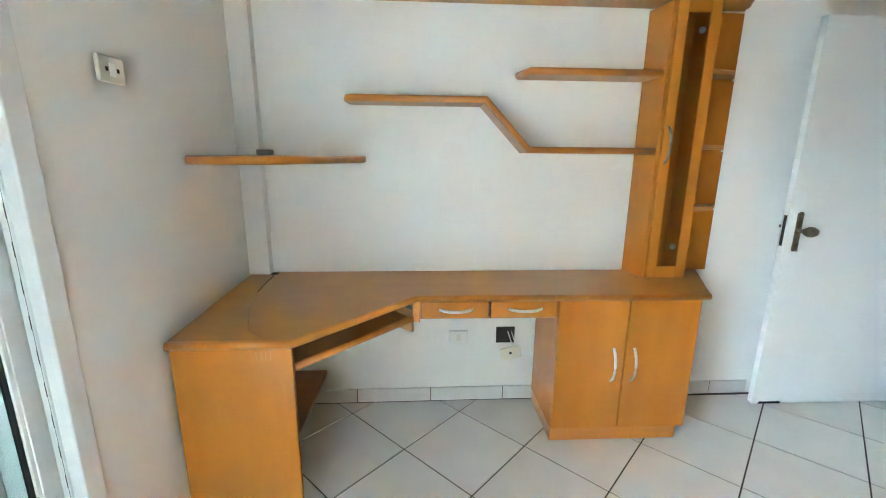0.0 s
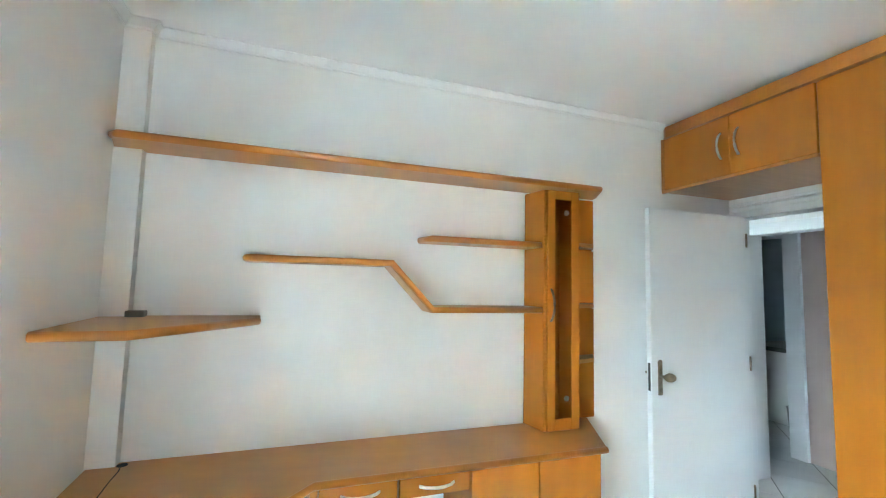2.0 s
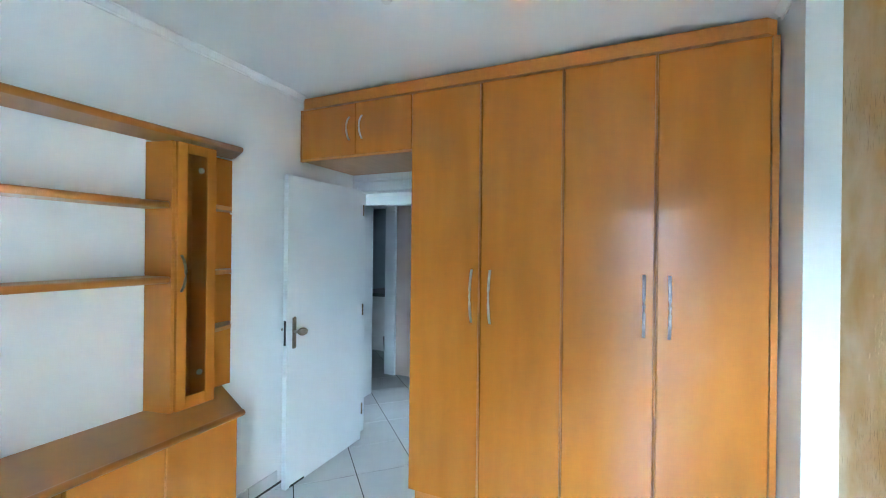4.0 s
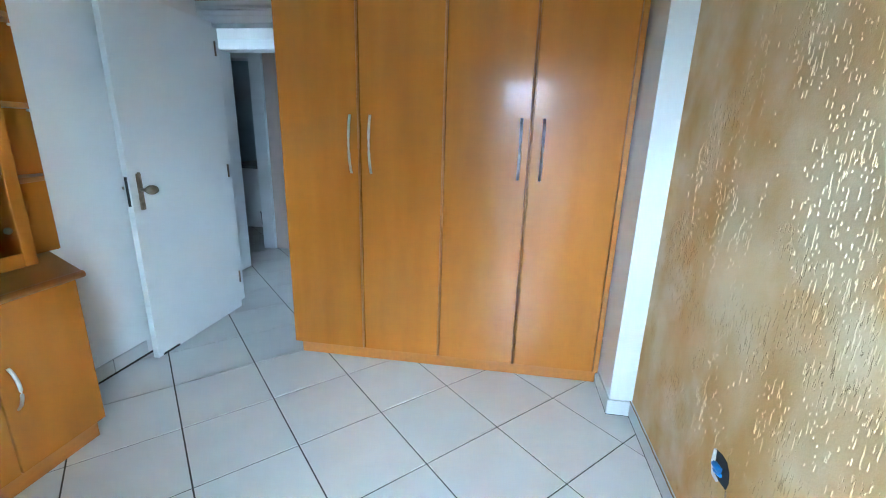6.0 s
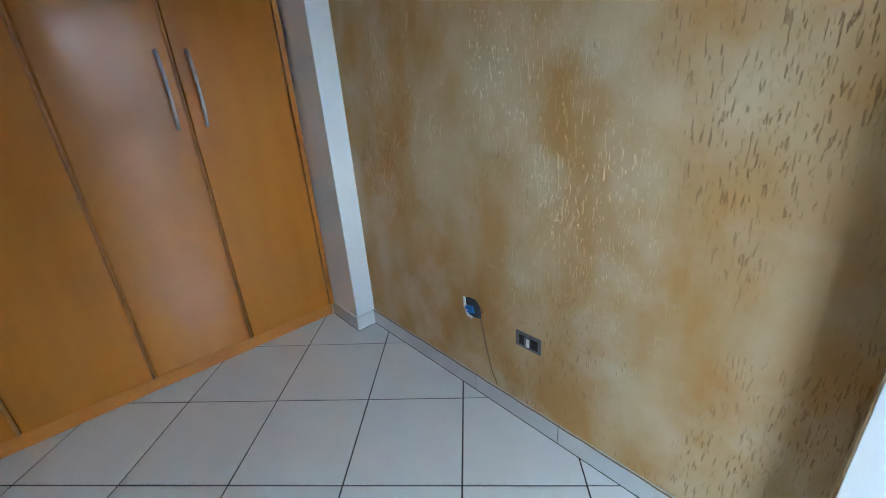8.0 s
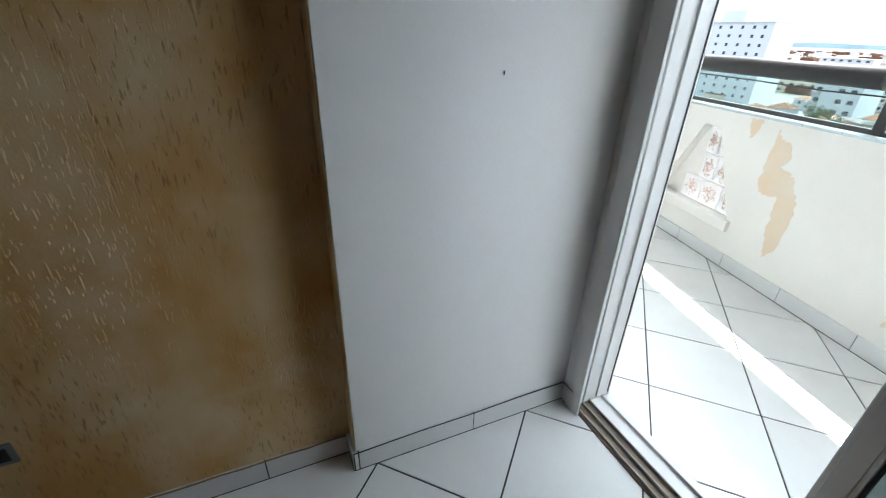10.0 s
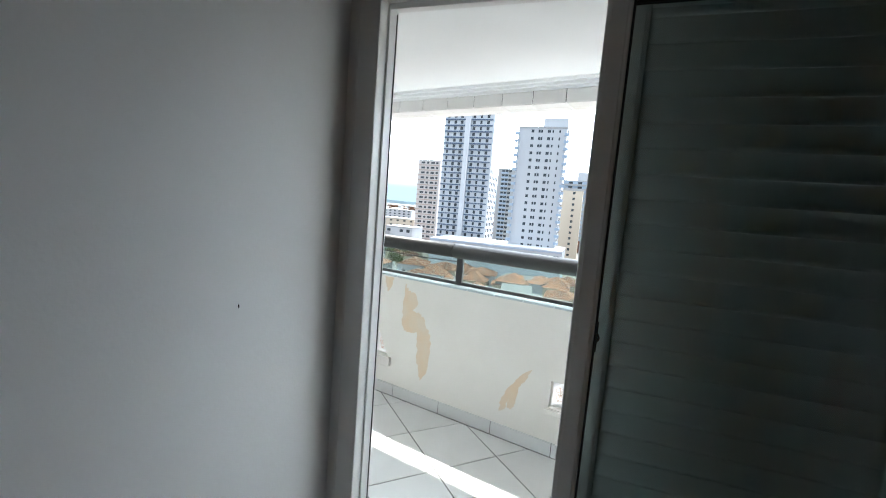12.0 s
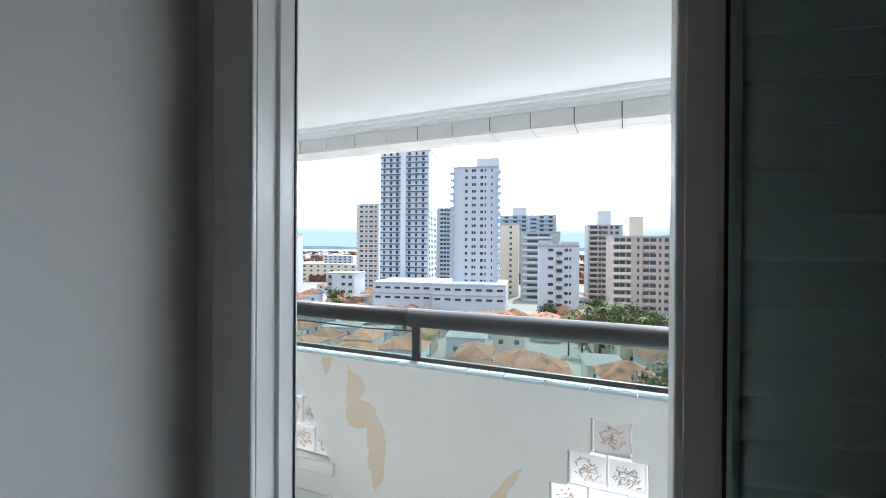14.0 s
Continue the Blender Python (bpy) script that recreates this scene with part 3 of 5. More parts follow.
# ---- ceiling bulb ----
BX, BY = 1.929, -1.297
bulb = thing("pendant_bulb", BX, BY, ZC, "bare white energy-saving bulb in a metal socket", "ceiling lamp")
part("rose", lathe([(0.040, -0.010), (0.040, -0.004), (0.03, 0.0)], BX, BY, ZC), M_WHITEPL, bulb)
part("socket", lathe([(0.013, -0.080), (0.017, -0.076), (0.017, -0.045), (0.020, -0.040), (0.020, -0.010)], BX, BY, ZC), M_WHITEPL, bulb)
part("collar", lathe([(0.0185, -0.092), (0.0190, -0.090), (0.0190, -0.082), (0.0185, -0.080)], BX, BY, ZC), M_METAL, bulb, "shiny metal collar of the socket")
part("tube", lathe([(0.014, -0.207), (0.0185, -0.201), (0.0195, -0.130), (0.0215, -0.125), (0.0215, -0.100), (0.017, -0.092)], BX, BY, ZC), M_WHITEPL, bulb)

# ---- corner desk ----
desk = thing("corner_desk", 1.0, -0.3, 0, "honey-coloured fitted corner desk with a worn veneer top", "desk")
top_pts = [(-0.033, -0.004), (0.003, -0.822), (0.412, -0.818), (0.832, -0.388), (2.195, -0.388), (2.40, 0.018)]
top = part("worktop", prism(top_pts, 0.742, 0.770, 0.004), M_WOOD_H, desk)
part("front_edge", rod([(0.004, -0.822, 0.756), (0.412, -0.818, 0.756), (0.832, -0.388, 0.756), (2.195, -0.388, 0.756)], 0.0155, 10), M_EDGE, top)
part("open_joint", rod([(0.088, -0.045, 0.7702), (0.100, -0.10, 0.7702), (0.103, -0.20, 0.7702), (0.115, -0.33, 0.7702)], 0.0022, 5), M_DARK, top, "dark open joint in the veneer")
part("open_joint", rod([(0.115, -0.33, 0.7698), (0.15, -0.52, 0.7698), (0.24, -0.74, 0.7698), (0.31, -0.80, 0.7698)], 0.0024, 5), M_WOOD_D, top, "worn joint in the veneer")
part("cable_hole", lathe([(0.020, 0.0), (0.020, 0.001)], 0.092, -0.04, 0.7703), M_DARK, top)
part("end_panel", box(0.004, 0.410, -0.812, -0.792, 0.0, 0.741, 0.002), M_WOOD, desk)
for x in (0.290, 0.308, 0.322, 0.338):
    part("scratch", box(x, x + 0.003, -0.8126, -0.8115, 0.695, 0.728), M_WOOD_H, desk, "pale scratch in the veneer")
part("tower_shelf", box(0.006, 0.345, -0.785, -0.09, 0.235, 0.255, 0.003), M_WOOD_D, desk)
# keyboard tray along the slanted front
d2 = Vector((0.832 - 0.412, -0.388 + 0.818)).normalized()
nin = Vector((-d2.y, d2.x))
p0, p1 = Vector((0.418, -0.806)) + nin * 0.006, Vector((0.815, -0.395)) + nin * 0.006
tray = [p0, p1, p1 + nin * 0.22, p0 + nin * 0.22]
part("keyboard_tray", prism([tuple(p) for p in tray], 0.652, 0.670, 0.003), M_WOOD_D, desk)
part("tray_front", rod([(p0.x, p0.y, 0.664), (p1.x, p1.y, 0.664)], 0.014, 10), M_EDGE, desk)
part("tray_runner", rod([(p1.x, p1.y, 0.715), (p1.x + nin.x * 0.2, p1.y + nin.y * 0.2, 0.715)], 0.008, 8), M_GREY, desk)
ap = [p0 + nin * 0.215, p1 + nin * 0.215, p1 + nin * 0.232, p0 + nin * 0.232]
part("apron", prism([tuple(q) for q in ap], 0.60, 0.741), M_WOOD_D, desk)
part("tray_side", prism([tuple(p1 - d2 * 0.0), tuple(p1 + d2 * 0.012), tuple(p1 + d2 * 0.012 + nin * 0.22), tuple(p1 + nin * 0.22)], 0.60, 0.741), M_WOOD_D, desk)
part("corner_post", box(0.818, 0.848, -0.375, -0.345, 0.640, 0.741, 0.003), M_EDGE, desk)
for x0, x1 in ((0.852, 1.164), (1.174, 1.484)):
    dr = part("drawer", box(x0, x1, -0.372, -0.353, 0.655, 0.733, 0.003), M_WOOD, desk)
    part("drawer_box", box(x0 + 0.01, x1 - 0.01, -0.353, -0.06, 0.662, 0.728), M_WOOD_D, dr)
    arc_handle(dr, (x0 + x1) / 2 + 0.005, -0.372, 0.697, 0.155, (0, -1, 0), "x")
part("drawer_rail", box(0.85, 1.49, -0.35, -0.03, 0.645, 0.655), M_WOOD_D, desk)
cabi = thing("desk_cabinet", 1.82, -0.18, 0, "honey-coloured two-door base cabinet under the desk", "cabinet")
part("body", box(1.490, 2.165, -0.352, -0.012, 0.075, 0.740), M_WOOD, cabi)
part("plinth", box(1.493, 2.140, -0.356, -0.015, 0.0, 0.074, 0.002), M_EDGE, cabi)
for x0, x1, hx in ((1.490, 1.822, 1.768), (1.828, 2.168, 1.868)):
    d = part("door", box(x0, x1, -0.373, -0.354, 0.078, 0.738, 0.003), M_WOOD, cabi)
    arc_handle(d, hx, -0.373, 0.415, 0.17, (0, -1, 0))

# ---- display tower on the desk, with the open end shelves ----
tower = thing("display_tower", 2.1, -0.08, 0.77, "narrow honey-coloured display tower with a glazed door", "display cabinet")
part("side", prism([(1.944, -0.004), (1.972, -0.158), (1.990, -0.158), (1.962, -0.004)], 0.771, 2.047, 0.002), M_WOOD, tower)
part("side", box(2.172, 2.190, -0.158, -0.004, 0.771, 2.047, 0.002), M_WOOD, tower)
part("back", box(1.980, 2.172, -0.012, -0.004, 0.771, 2.047), M_WOOD, tower)
part("back", box(2.190, 2.415, -0.014, -0.004, 0.771, 2.047, 0.002), M_WOOD, tower, "honey-coloured back panel of the end shelves")
gd = part("door", box(1.985, 2.033, -0.180, -0.160, 0.776, 2.045, 0.003), M_WOOD, tower)
part("stile", box(2.135, 2.186, -0.180, -0.160, 0.776, 2.045, 0.003), M_WOOD, gd)
part("rail", box(2.033, 2.135, -0.179, -0.161, 1.995, 2.045, 0.003), M_WOOD, gd)
part("rail", box(2.033, 2.135, -0.179, -0.161, 0.776, 0.836, 0.003), M_WOOD, gd)
part("glass", box(2.033, 2.135, -0.173, -0.169, 0.836, 1.995), M_CABGLASS, gd, "bronze tinted glass pane")
arc_handle(gd, 2.006, -0.180, 1.425, 0.17, (0, -1, 0), label="dull brass bow handle").data.materials[0] = M_BRASS
for z in (1.108, 1.408, 1.748):
    sh = part("end_shelf", prism([(2.191, -0.015), (2.191, -0.155), (2.33, -0.118), (2.408, -0.015)], z, z + 0.022, 0.002), M_WOOD_H, tower)
    part("shelf_cap", box(2.398, 2.412, -0.030, -0.015, z - 0.010, z + 0.001, 0.003), M_WHITEPL, sh, "white shelf support")
for z in (0.93, 1.93):
    part("hinge", rod([(2.12, -0.150, z), (2.12, -0.158, z)], 0.014, 10), M_METAL, tower)

# ---- wall shelves ----
EDGE_R = 0.016


def wall_shelf(label, pts, z, edge):
    sh = thing("wall_shelf", pts[0][0], pts[0][1], z, label, "shelf", "shelves on the desk wall")
    part("board", prism(pts, z - 0.030, z, 0.003), M_WOOD_H, sh)
    part("rounded_edge", rod([(x, y, z - 0.015) for x, y in edge], EDGE_R, 10), M_EDGE, sh)
    return sh


sh = wall_shelf("long honey-coloured top shelf over the desk wall", [(-0.031, -0.052), (0.070, -0.052), (0.070, -0.004), (2.42, -0.004), (2.315, -0.195), (0.03, -0.195), (0.004, -0.17)], 2.083,
                [(0.006, -0.17), (0.03, -0.197), (2.315, -0.197), (2.40, -0.04)])
wall_shelf("honey-coloured corner shelf with a slanted front", [(-0.031, -0.052), (0.070, -0.052), (0.070, -0.004), (0.57, -0.004), (0.57, -0.125), (0.242, -0.568), (0.004, -0.568)], 1.366,
           [(0.006, -0.568), (0.242, -0.568), (0.57, -0.125)])
wall_shelf("short straight honey-coloured shelf beside the tower", [(1.315, -0.004), (1.345, -0.155), (1.959, -0.155), (1.959, -0.004)], 1.765,
           [(1.317, -0.02), (1.345, -0.155), (1.958, -0.155)])
zig = thing("wall_shelf", 0.52, -0.08, 1.62, "honey-coloured zigzag shelf stepping down to the tower", "shelf", "shelves on the desk wall")
line = [(0.515, 1.636), (1.150, 1.636), (1.358, 1.418), (1.959, 1.418)]
bm = bmesh.new()
under = [(0.515, 1.606), (1.137, 1.606), (1.345, 1.388), (1.959, 1.388)]
fr = [bm.verts.new((x, -0.160, z)) for x, z in line + under[::-1]]
face = bm.faces.new(fr)
ex = bmesh.ops.extrude_face_region(bm, geom=[face])
bmesh.ops.translate(bm, verts=[g for g in ex["geom"] if isinstance(g, bmesh.types.BMVert)], vec=(0, 0.156, 0))
bmesh.ops.recalc_face_normals(bm, faces=bm.faces[:])
part("board", bm, M_WOOD_H, zig)
part("rounded_edge", rod([(0.512, -0.02, 1.621), (0.505, -0.10, 1.621), (0.515, -0.150, 1.621), (0.53, -0.162, 1.621), (1.144, -0.162, 1.621), (1.352, -0.162, 1.403), (1.958, -0.162, 1.403)], EDGE_R, 10), M_EDGE, zig)
single("cable_box", box(0.075, 0.14, -0.11, -0.065, 1.355, 1.380, 0.004), M_GREY, "small grey plastic cable box on the corner shelf", "box")

# the fitted furniture spans slightly less than its nominal sizes
shelves = [o for o in bpy.data.objects if o.name.startswith("wall_shelf") and not o.parent]
for ob, sx, sz in [(desk, 0.972, 0.996), (cabi, 0.975, 0.994), (tower, 0.985, 0.995)] + [(o, 0.982, 0.9955 if o is sh else 0.991) for o in shelves]:
    back = 0.0 if ob is desk or ob is cabi else 0.0095     # follows the wall, which runs slightly out of square
    ob.matrix_basis = Matrix(((sx, 0, 0, 0), (back, 1, 0, 0), (0, 0, sz, 0), (0, 0, 0, 1))) @ ob.matrix_basis

# ---- sockets and switches ----
def plate(x0, x1, y0, y1, z0, z1, label, mat, cat="socket"):
    ob = thing("wall_socket", (x0 + x1) / 2, (y0 + y1) / 2, (z0 + z1) / 2, label, cat)
    part("plate", box(x0, x1, y0, y1, z0, z1, 0.003), mat, ob)
    return ob


p = plate(0.001, 0.012, -0.928, -0.832, 1.545, 1.612, "yellowed ivory socket plate on the white wall", M_PLASTIC)
for y in (-0.900, -0.858):
    part("socket_hole", box(0.011, 0.0126, y - 0.005, y + 0.005, 1.573, 1.584), M_DARK, p)
part("socket_insert", box(0.0115, 0.0135, -0.890, -0.868, 1.562, 1.596, 0.001), M_WHITEPL, p)
p = plate(0.980, 1.083, -0.003, 0.0095, 0.350, 0.425, "white socket plate under the desk", M_WHITEPL)
part("socket_insert", box(1.021, 1.044, -0.005, -0.0025, 0.366, 0.410, 0.001), M_PLASTIC, p)
p = thing("open_wall_box", 1.33, 0, 0.41, "open dark wall box with a plate hanging by its wires", "socket")
part("cavity", box(1.243, 1.345, 0.006, 0.0125, 0.350, 0.442), M_DARK, p)
for dx in (0.0, 0.02):
    part("wire", rod([(1.305 + dx, -0.002, 0.42), (1.315 + dx, -0.03, 0.385), (1.325 + dx * 0.5, -0.035, 0.355), (1.335, -0.03, 0.33)], 0.003, 6), M_WHITEPL, p)
bm = box(-0.055, 0.055, -0.005, 0.005, -0.036, 0.036, 0.003)
bmesh.ops.transform(bm, matrix=pose(1.322, -0.03, 0.305, 0, -14, 0), verts=bm.verts[:])
pl = part("hanging_plate", bm, M_PLASTIC, p)
part("keyhole", rod([(1.318, -0.0345, 0.307), (1.318, -0.0362, 0.307)], 0.008, 8), M_DARK, pl)
# south wall: broken box and a small socket
p = thing("broken_wall_box", 1.915, YS, 0.405, "broken hole in the plaster with a blue cable inside", "wall box")
bm = bmesh.new()
ring = [(1.966, 0.438), (1.935, 0.446), (1.905, 0.444), (1.885, 0.425), (1.876, 0.395), (1.882, 0.368), (1.93, 0.362), (1.95, 0.366)]
bm.faces.new([bm.verts.new((x, YS + 0.0025, z)) for x, z in ring])
ex = bmesh.ops.extrude_face_region(bm, geom=bm.faces[:])
bmesh.ops.translate(bm, verts=[g for g in ex["geom"] if isinstance(g, bmesh.types.BMVert)], vec=(0, -0.002, 0))
part("cavity", bm, M_DARK, p)
part("box_rim", rod([(1.966, YS + 0.003, 0.438), (1.962, YS + 0.006, 0.40), (1.95, YS + 0.004, 0.362), (1.925, YS + 0.004, 0.360)], 0.006, 6), M_WHITEPL, p)
part("cable", rod([(1.955, YS + 0.004, 0.395), (1.94, YS + 0.012, 0.405), (1.915, YS + 0.008, 0.402)], 0.010, 6), M_BLUE, p)
part("cable", rod([(1.95, YS + 0.004, 0.380), (1.935, YS + 0.010, 0.385), (1.91, YS + 0.006, 0.39)], 0.006, 6), M_BLUE, p)
part("chase_line", rod([(1.88, YS + 0.0005, 0.365), (1.855, YS + 0.0005, 0.25), (1.83, YS + 0.0005, 0.15), (1.80, YS + 0.0005, 0.092)], 0.0035, 6), M_PEEL2, p, "brown mended chase running to the skirting")
p.location.x -= 0.020
p = thing("wall_socket", 1.635, YS, 0.38, "small worn socket without its cover in the plaster", "socket")
part("plate", box(1.583, 1.692, YS + 0.001, YS + 0.006, 0.350, 0.414, 0.002), M_GREY, p, "worn grey plate")
part("cavity", box(1.595, 1.675, YS + 0.005, YS + 0.0075, 0.362, 0.402, 0.0005), M_DARK, p)
part("insert", box(1.625, 1.650, YS + 0.007, YS + 0.012, 0.363, 0.401, 0.002), M_GREY, p)
part("insert", box(1.628, 1.640, YS + 0.011, YS + 0.015, 0.366, 0.398, 0.002), M_WHITEPL, p)

p.location += Vector((-0.009, 0, -0.010))

# ---- balcony ----
BO = Vector((-1.568, -2.7))
BD = Vector((0.2227, 1.0)).normalized()
BN = Vector((BD.y, -BD.x))      # towards the room
ZB = -0.041


def along(s, off, z):
    p = BO + BD * s + BN * off
    return Vector((p.x, p.y, z))


def obox(s0, s1, o0, o1, z0, z1, bevel=0.0, bm=None):
    """A box laid along the slanted parapet."""
    own = box(s0, s1, o0, o1, z0, z1, bevel)
    bmesh.ops.transform(own, matrix=Matrix(((BD.x, BN.x, 0, BO.x), (BD.y, BN.y, 0, BO.y), (0, 0, 1, 0), (0, 0, 0, 1))), verts=own.verts[:])
    if bm is None:
        return own
    me = bpy.data.meshes.new("join")
    own.to_mesh(me)
    own.free()
    bm.from_mesh(me)
    return bm


structure("balcony_floor", box(-2.6, -WT, -4.8, 0.9, -0.25, ZB - 0.003), M_GROUT, "dark grout bed of the balcony floor", "floor")
structure("balcony_ceiling", prism([(-WT, -4.8), (-WT, 0.9), (-1.22, 0.9), (-2.24, -4.8)], 2.238, 2.45), M_CEIL, "white balcony ceiling", "ceiling")
bm = box(-WT, 0.0, -4.8, YS - 0.15, -0.25, 2.30)
box(-WT, 0.0, 0.15, 0.9, -0.25, 2.30, bm=bm)
box(-2.6, 0.0, 0.9, 1.05, -0.25, 2.30, bm=bm)
box(-2.6, 0.0, -4.95, -4.8, -0.25, 2.30, bm=bm)
structure("wall_balcony", bm, M_PARAPET, "cream rendered outer walls of the balcony", "wall")

# parapet with two triangular glass-block recesses
ZT = 0.884


def parapet():
    """The parapet wall with its openings cut through, filled strip by strip."""
    bm = bmesh.new()
    def quad(a, b, lo_a, hi_a, lo_b, hi_b):
        vs = []
        for o in (0.0, -0.12):
            vs.append([bm.verts.new(along(s, o, z)) for s, z in ((a, lo_a), (b, lo_b), (b, hi_b), (a, hi_a))])
        f, g = vs
        bm.faces.new(f)
        bm.faces.new(g[::-1])
        for k in range(4):
            bm.faces.new((f[k], g[k], g[(k + 1) % 4], f[(k + 1) % 4]))
    base = -0.25
    quad(-2.3, -1.62, base, ZT, base, ZT)
    # left niche: a triangle; right niche: stepped round its blocks
    for a, b, lo_a, lo_b in ((-1.62, -1.32, None, None), (-1.32, -1.035, 0.262, 0.775), (-1.035, -0.905, 0.775, 0.775), (-0.905, -0.64, 0.775, 0.262), (-0.64, 0.625, None, None)):
        if lo_a is None:
            quad(a, b, base, ZT, base, ZT)
        else:
            quad(a, b, lo_a, ZT, lo_b, ZT)
            quad(a, b, base, 0.255, base, 0.255)
    for a, b, lo in ((0.625, 0.707, 0.433), (0.707, 0.807, 0.597), (0.807, 0.977, 0.761), (0.977, 1.043, 0.597), (1.043, 1.127, 0.433)):
        quad(a, b, lo, ZT, lo, ZT)
        quad(a, b, base, 0.263, base, 0.263)
    quad(1.127, 3.6, base, ZT, base, ZT)
    bmesh.ops.remove_doubles(bm, verts=bm.verts[:], dist=0.0002)
    return bm


par = structure("parapet", parapet(), M_PARAPET, "cream rendered balcony parapet with peeling patches", "parapet")


def patch(pts):
    """A thin patch of bare render with a ragged outline."""
    bm = bmesh.new()
    rag = []
    for i, (s, z) in enumerate(pts):
        s2, z2 = pts[(i + 1) % len(pts)]
        for k in range(4):
            u = k / 4
            w = 0.008 * math.sin(i * 5.1 + k * 2.7) if k else 0
            rag.append((s + (s2 - s) * u + w, z + (z2 - z) * u + w * 0.7))
    f = bm.faces.new([bm.verts.new(along(s, 0.0005, z)) for s, z in rag])
    ex = bmesh.ops.extrude_face_region(bm, geom=[f])
    bmesh.ops.translate(bm, verts=[g for g in ex["geom"] if isinstance(g, bmesh.types.BMVert)], vec=(BN.x * 0.0008, BN.y * 0.0008, 0))
    bmesh.ops.triangulate(bm, faces=bm.faces[:])
    return bm


for pts in ([(-0.712, 0.870), (-0.626, 0.872), (-0.636, 0.815), (-0.655, 0.775), (-0.671, 0.762), (-0.690, 0.800)],
            [(-0.512, 0.849), (-0.484, 0.796), (-0.422, 0.788), (-0.387, 0.728), (-0.395, 0.695), (-0.433, 0.657), (-0.368, 0.644), (-0.330, 0.618), (-0.308, 0.565), (-0.263, 0.509), (-0.256, 0.385), (-0.277, 0.222), (-0.330, 0.150), (-0.345, 0.220), (-0.367, 0.298), (-0.375, 0.441), (-0.383, 0.504), (-0.433, 0.485), (-0.499, 0.493), (-0.523, 0.545), (-0.520, 0.660)],
            [(0.502, 0.470), (0.467, 0.390), (0.425, 0.330), (0.415, 0.221), (0.393, 0.175), (0.358, 0.175), (0.367, 0.243), (0.344, 0.158), (0.307, 0.134), (0.315, 0.214), (0.350, 0.300), (0.390, 0.350), (0.420, 0.400), (0.460, 0.440)]):
    part("peeled_patch", patch(pts), M_PEEL, par, "patch of bare sand-coloured render")


def glass_block(parent, s, z, w=0.158, h=0.158):
    b = part("glass_block", obox(s, s + w, -0.095, -0.025, z, z + h, 0.008), M_BLOCK, parent, "pressed glass block with a floral relief")
    part("block_frame", obox(s - 0.006, s + w + 0.006, -0.085, -0.035, z - 0.006, z, bm=obox(s - 0.006, s, -0.085, -0.035, z, z + h)), M_PARAPET, b)
    bm = bmesh.new()
    rng = random.Random(int(s * 1000) + int(z * 1000))
    for k in range(46):
        a = k / 46 * 2 * math.pi + rng.random() * 0.4
        r = w * (0.04 + 0.32 * rng.random())
        u, v = s + w / 2 + math.cos(a) * r, z + h / 2 + math.sin(a) * r * h / w
        bend = [(rng.uniform(-0.014, 0.014), rng.uniform(-0.014, 0.014)) for _ in range(3)]
        rod([along(u + p, -0.0245, v + q) for p, q in bend], 0.0014 + 0.0012 * rng.random(), 5, bm=bm)
    part("relief", bm, M_BLOCK_RED, b, "reddish floral relief")
    return b


M_BLOCK_RED = material("reddish_relief", (0.76, 0.53, 0.42), 0.3, dark=0.8, scale=30)
for s, z in ((0.815, 0.597), (0.715, 0.433), (0.881, 0.433), (0.633, 0.269), (0.799, 0.269), (0.965, 0.269)):
    glass_block(par, s, z)
for s, z, w, h in ((-1.105, 0.268, 0.168, 0.155), (-0.930, 0.268, 0.155, 0.155), (-0.768, 0.268, 0.150, 0.155), (-0.990, 0.432, 0.118, 0.162), (-0.865, 0.432, 0.150, 0.162), (-1.000, 0.602, 0.092, 0.165), (-0.900, 0.602, 0.150, 0.165)):
    glass_block(par, s, z, w, h)
part("niche_back", obox(-1.34, -1.112, -0.10, -0.06, 0.20, 0.80), M_PARAPET, par, "cream back of the niche beside the glass blocks")
part("niche_back", obox(-1.112, -1.000, -0.10, -0.06, 0.428, 0.80), M_PARAPET, par)
part("niche_ledge", obox(-1.36, -0.60, 0.001, 0.030, 0.185, 0.258, 0.006), M_PARAPET, par, "cream ledge under the glass blocks")
part("niche_ledge", obox(0.60, 1.15, 0.001, 0.020, 0.225, 0.258, 0.005), M_PARAPET, par)
# sill tiles, rail and glass
for k in range(25):
    s = -2.35 + k * 0.197
    part("sill_tile", obox(s, s + 0.1925, -0.13, 0.022, ZT, ZT + 0.014, 0.003), M_SILL, par)
rail = thing("balcony_railing", -1.8, -2.7, ZT, "black steel balcony railing with a fat round handrail", "railing")
part("handrail", rod([along(-2.3, -0.06, 1.133), along(-0.152, -0.06, 1.133)], 0.049, 20), M_RAIL, rail)
part("handrail", rod([along(-0.147, -0.06, 1.133), along(3.5, -0.06, 1.133)], 0.051, 20), M_RAIL, rail)
for s in (-1.85, -0.10, 1.65, 3.3):
    part("post", obox(s - 0.024, s + 0.024, -0.075, -0.045, ZT + 0.014, 1.10, 0.004), M_RAIL, rail)
for a, b in ((-2.3, -1.875), (-1.825, -0.125), (-0.075, 1.625), (1.675, 3.27)):
    g = part("glass_panel", obox(a, b, -0.064, -0.056, ZT + 0.03, 1.09), M_GREEN, rail, "greenish railing glass")
    g.visible_shadow = False
    part("bottom_channel", obox(a, b, -0.073, -0.047, ZT + 0.0145, ZT + 0.038, 0.003), M_RAIL, rail)
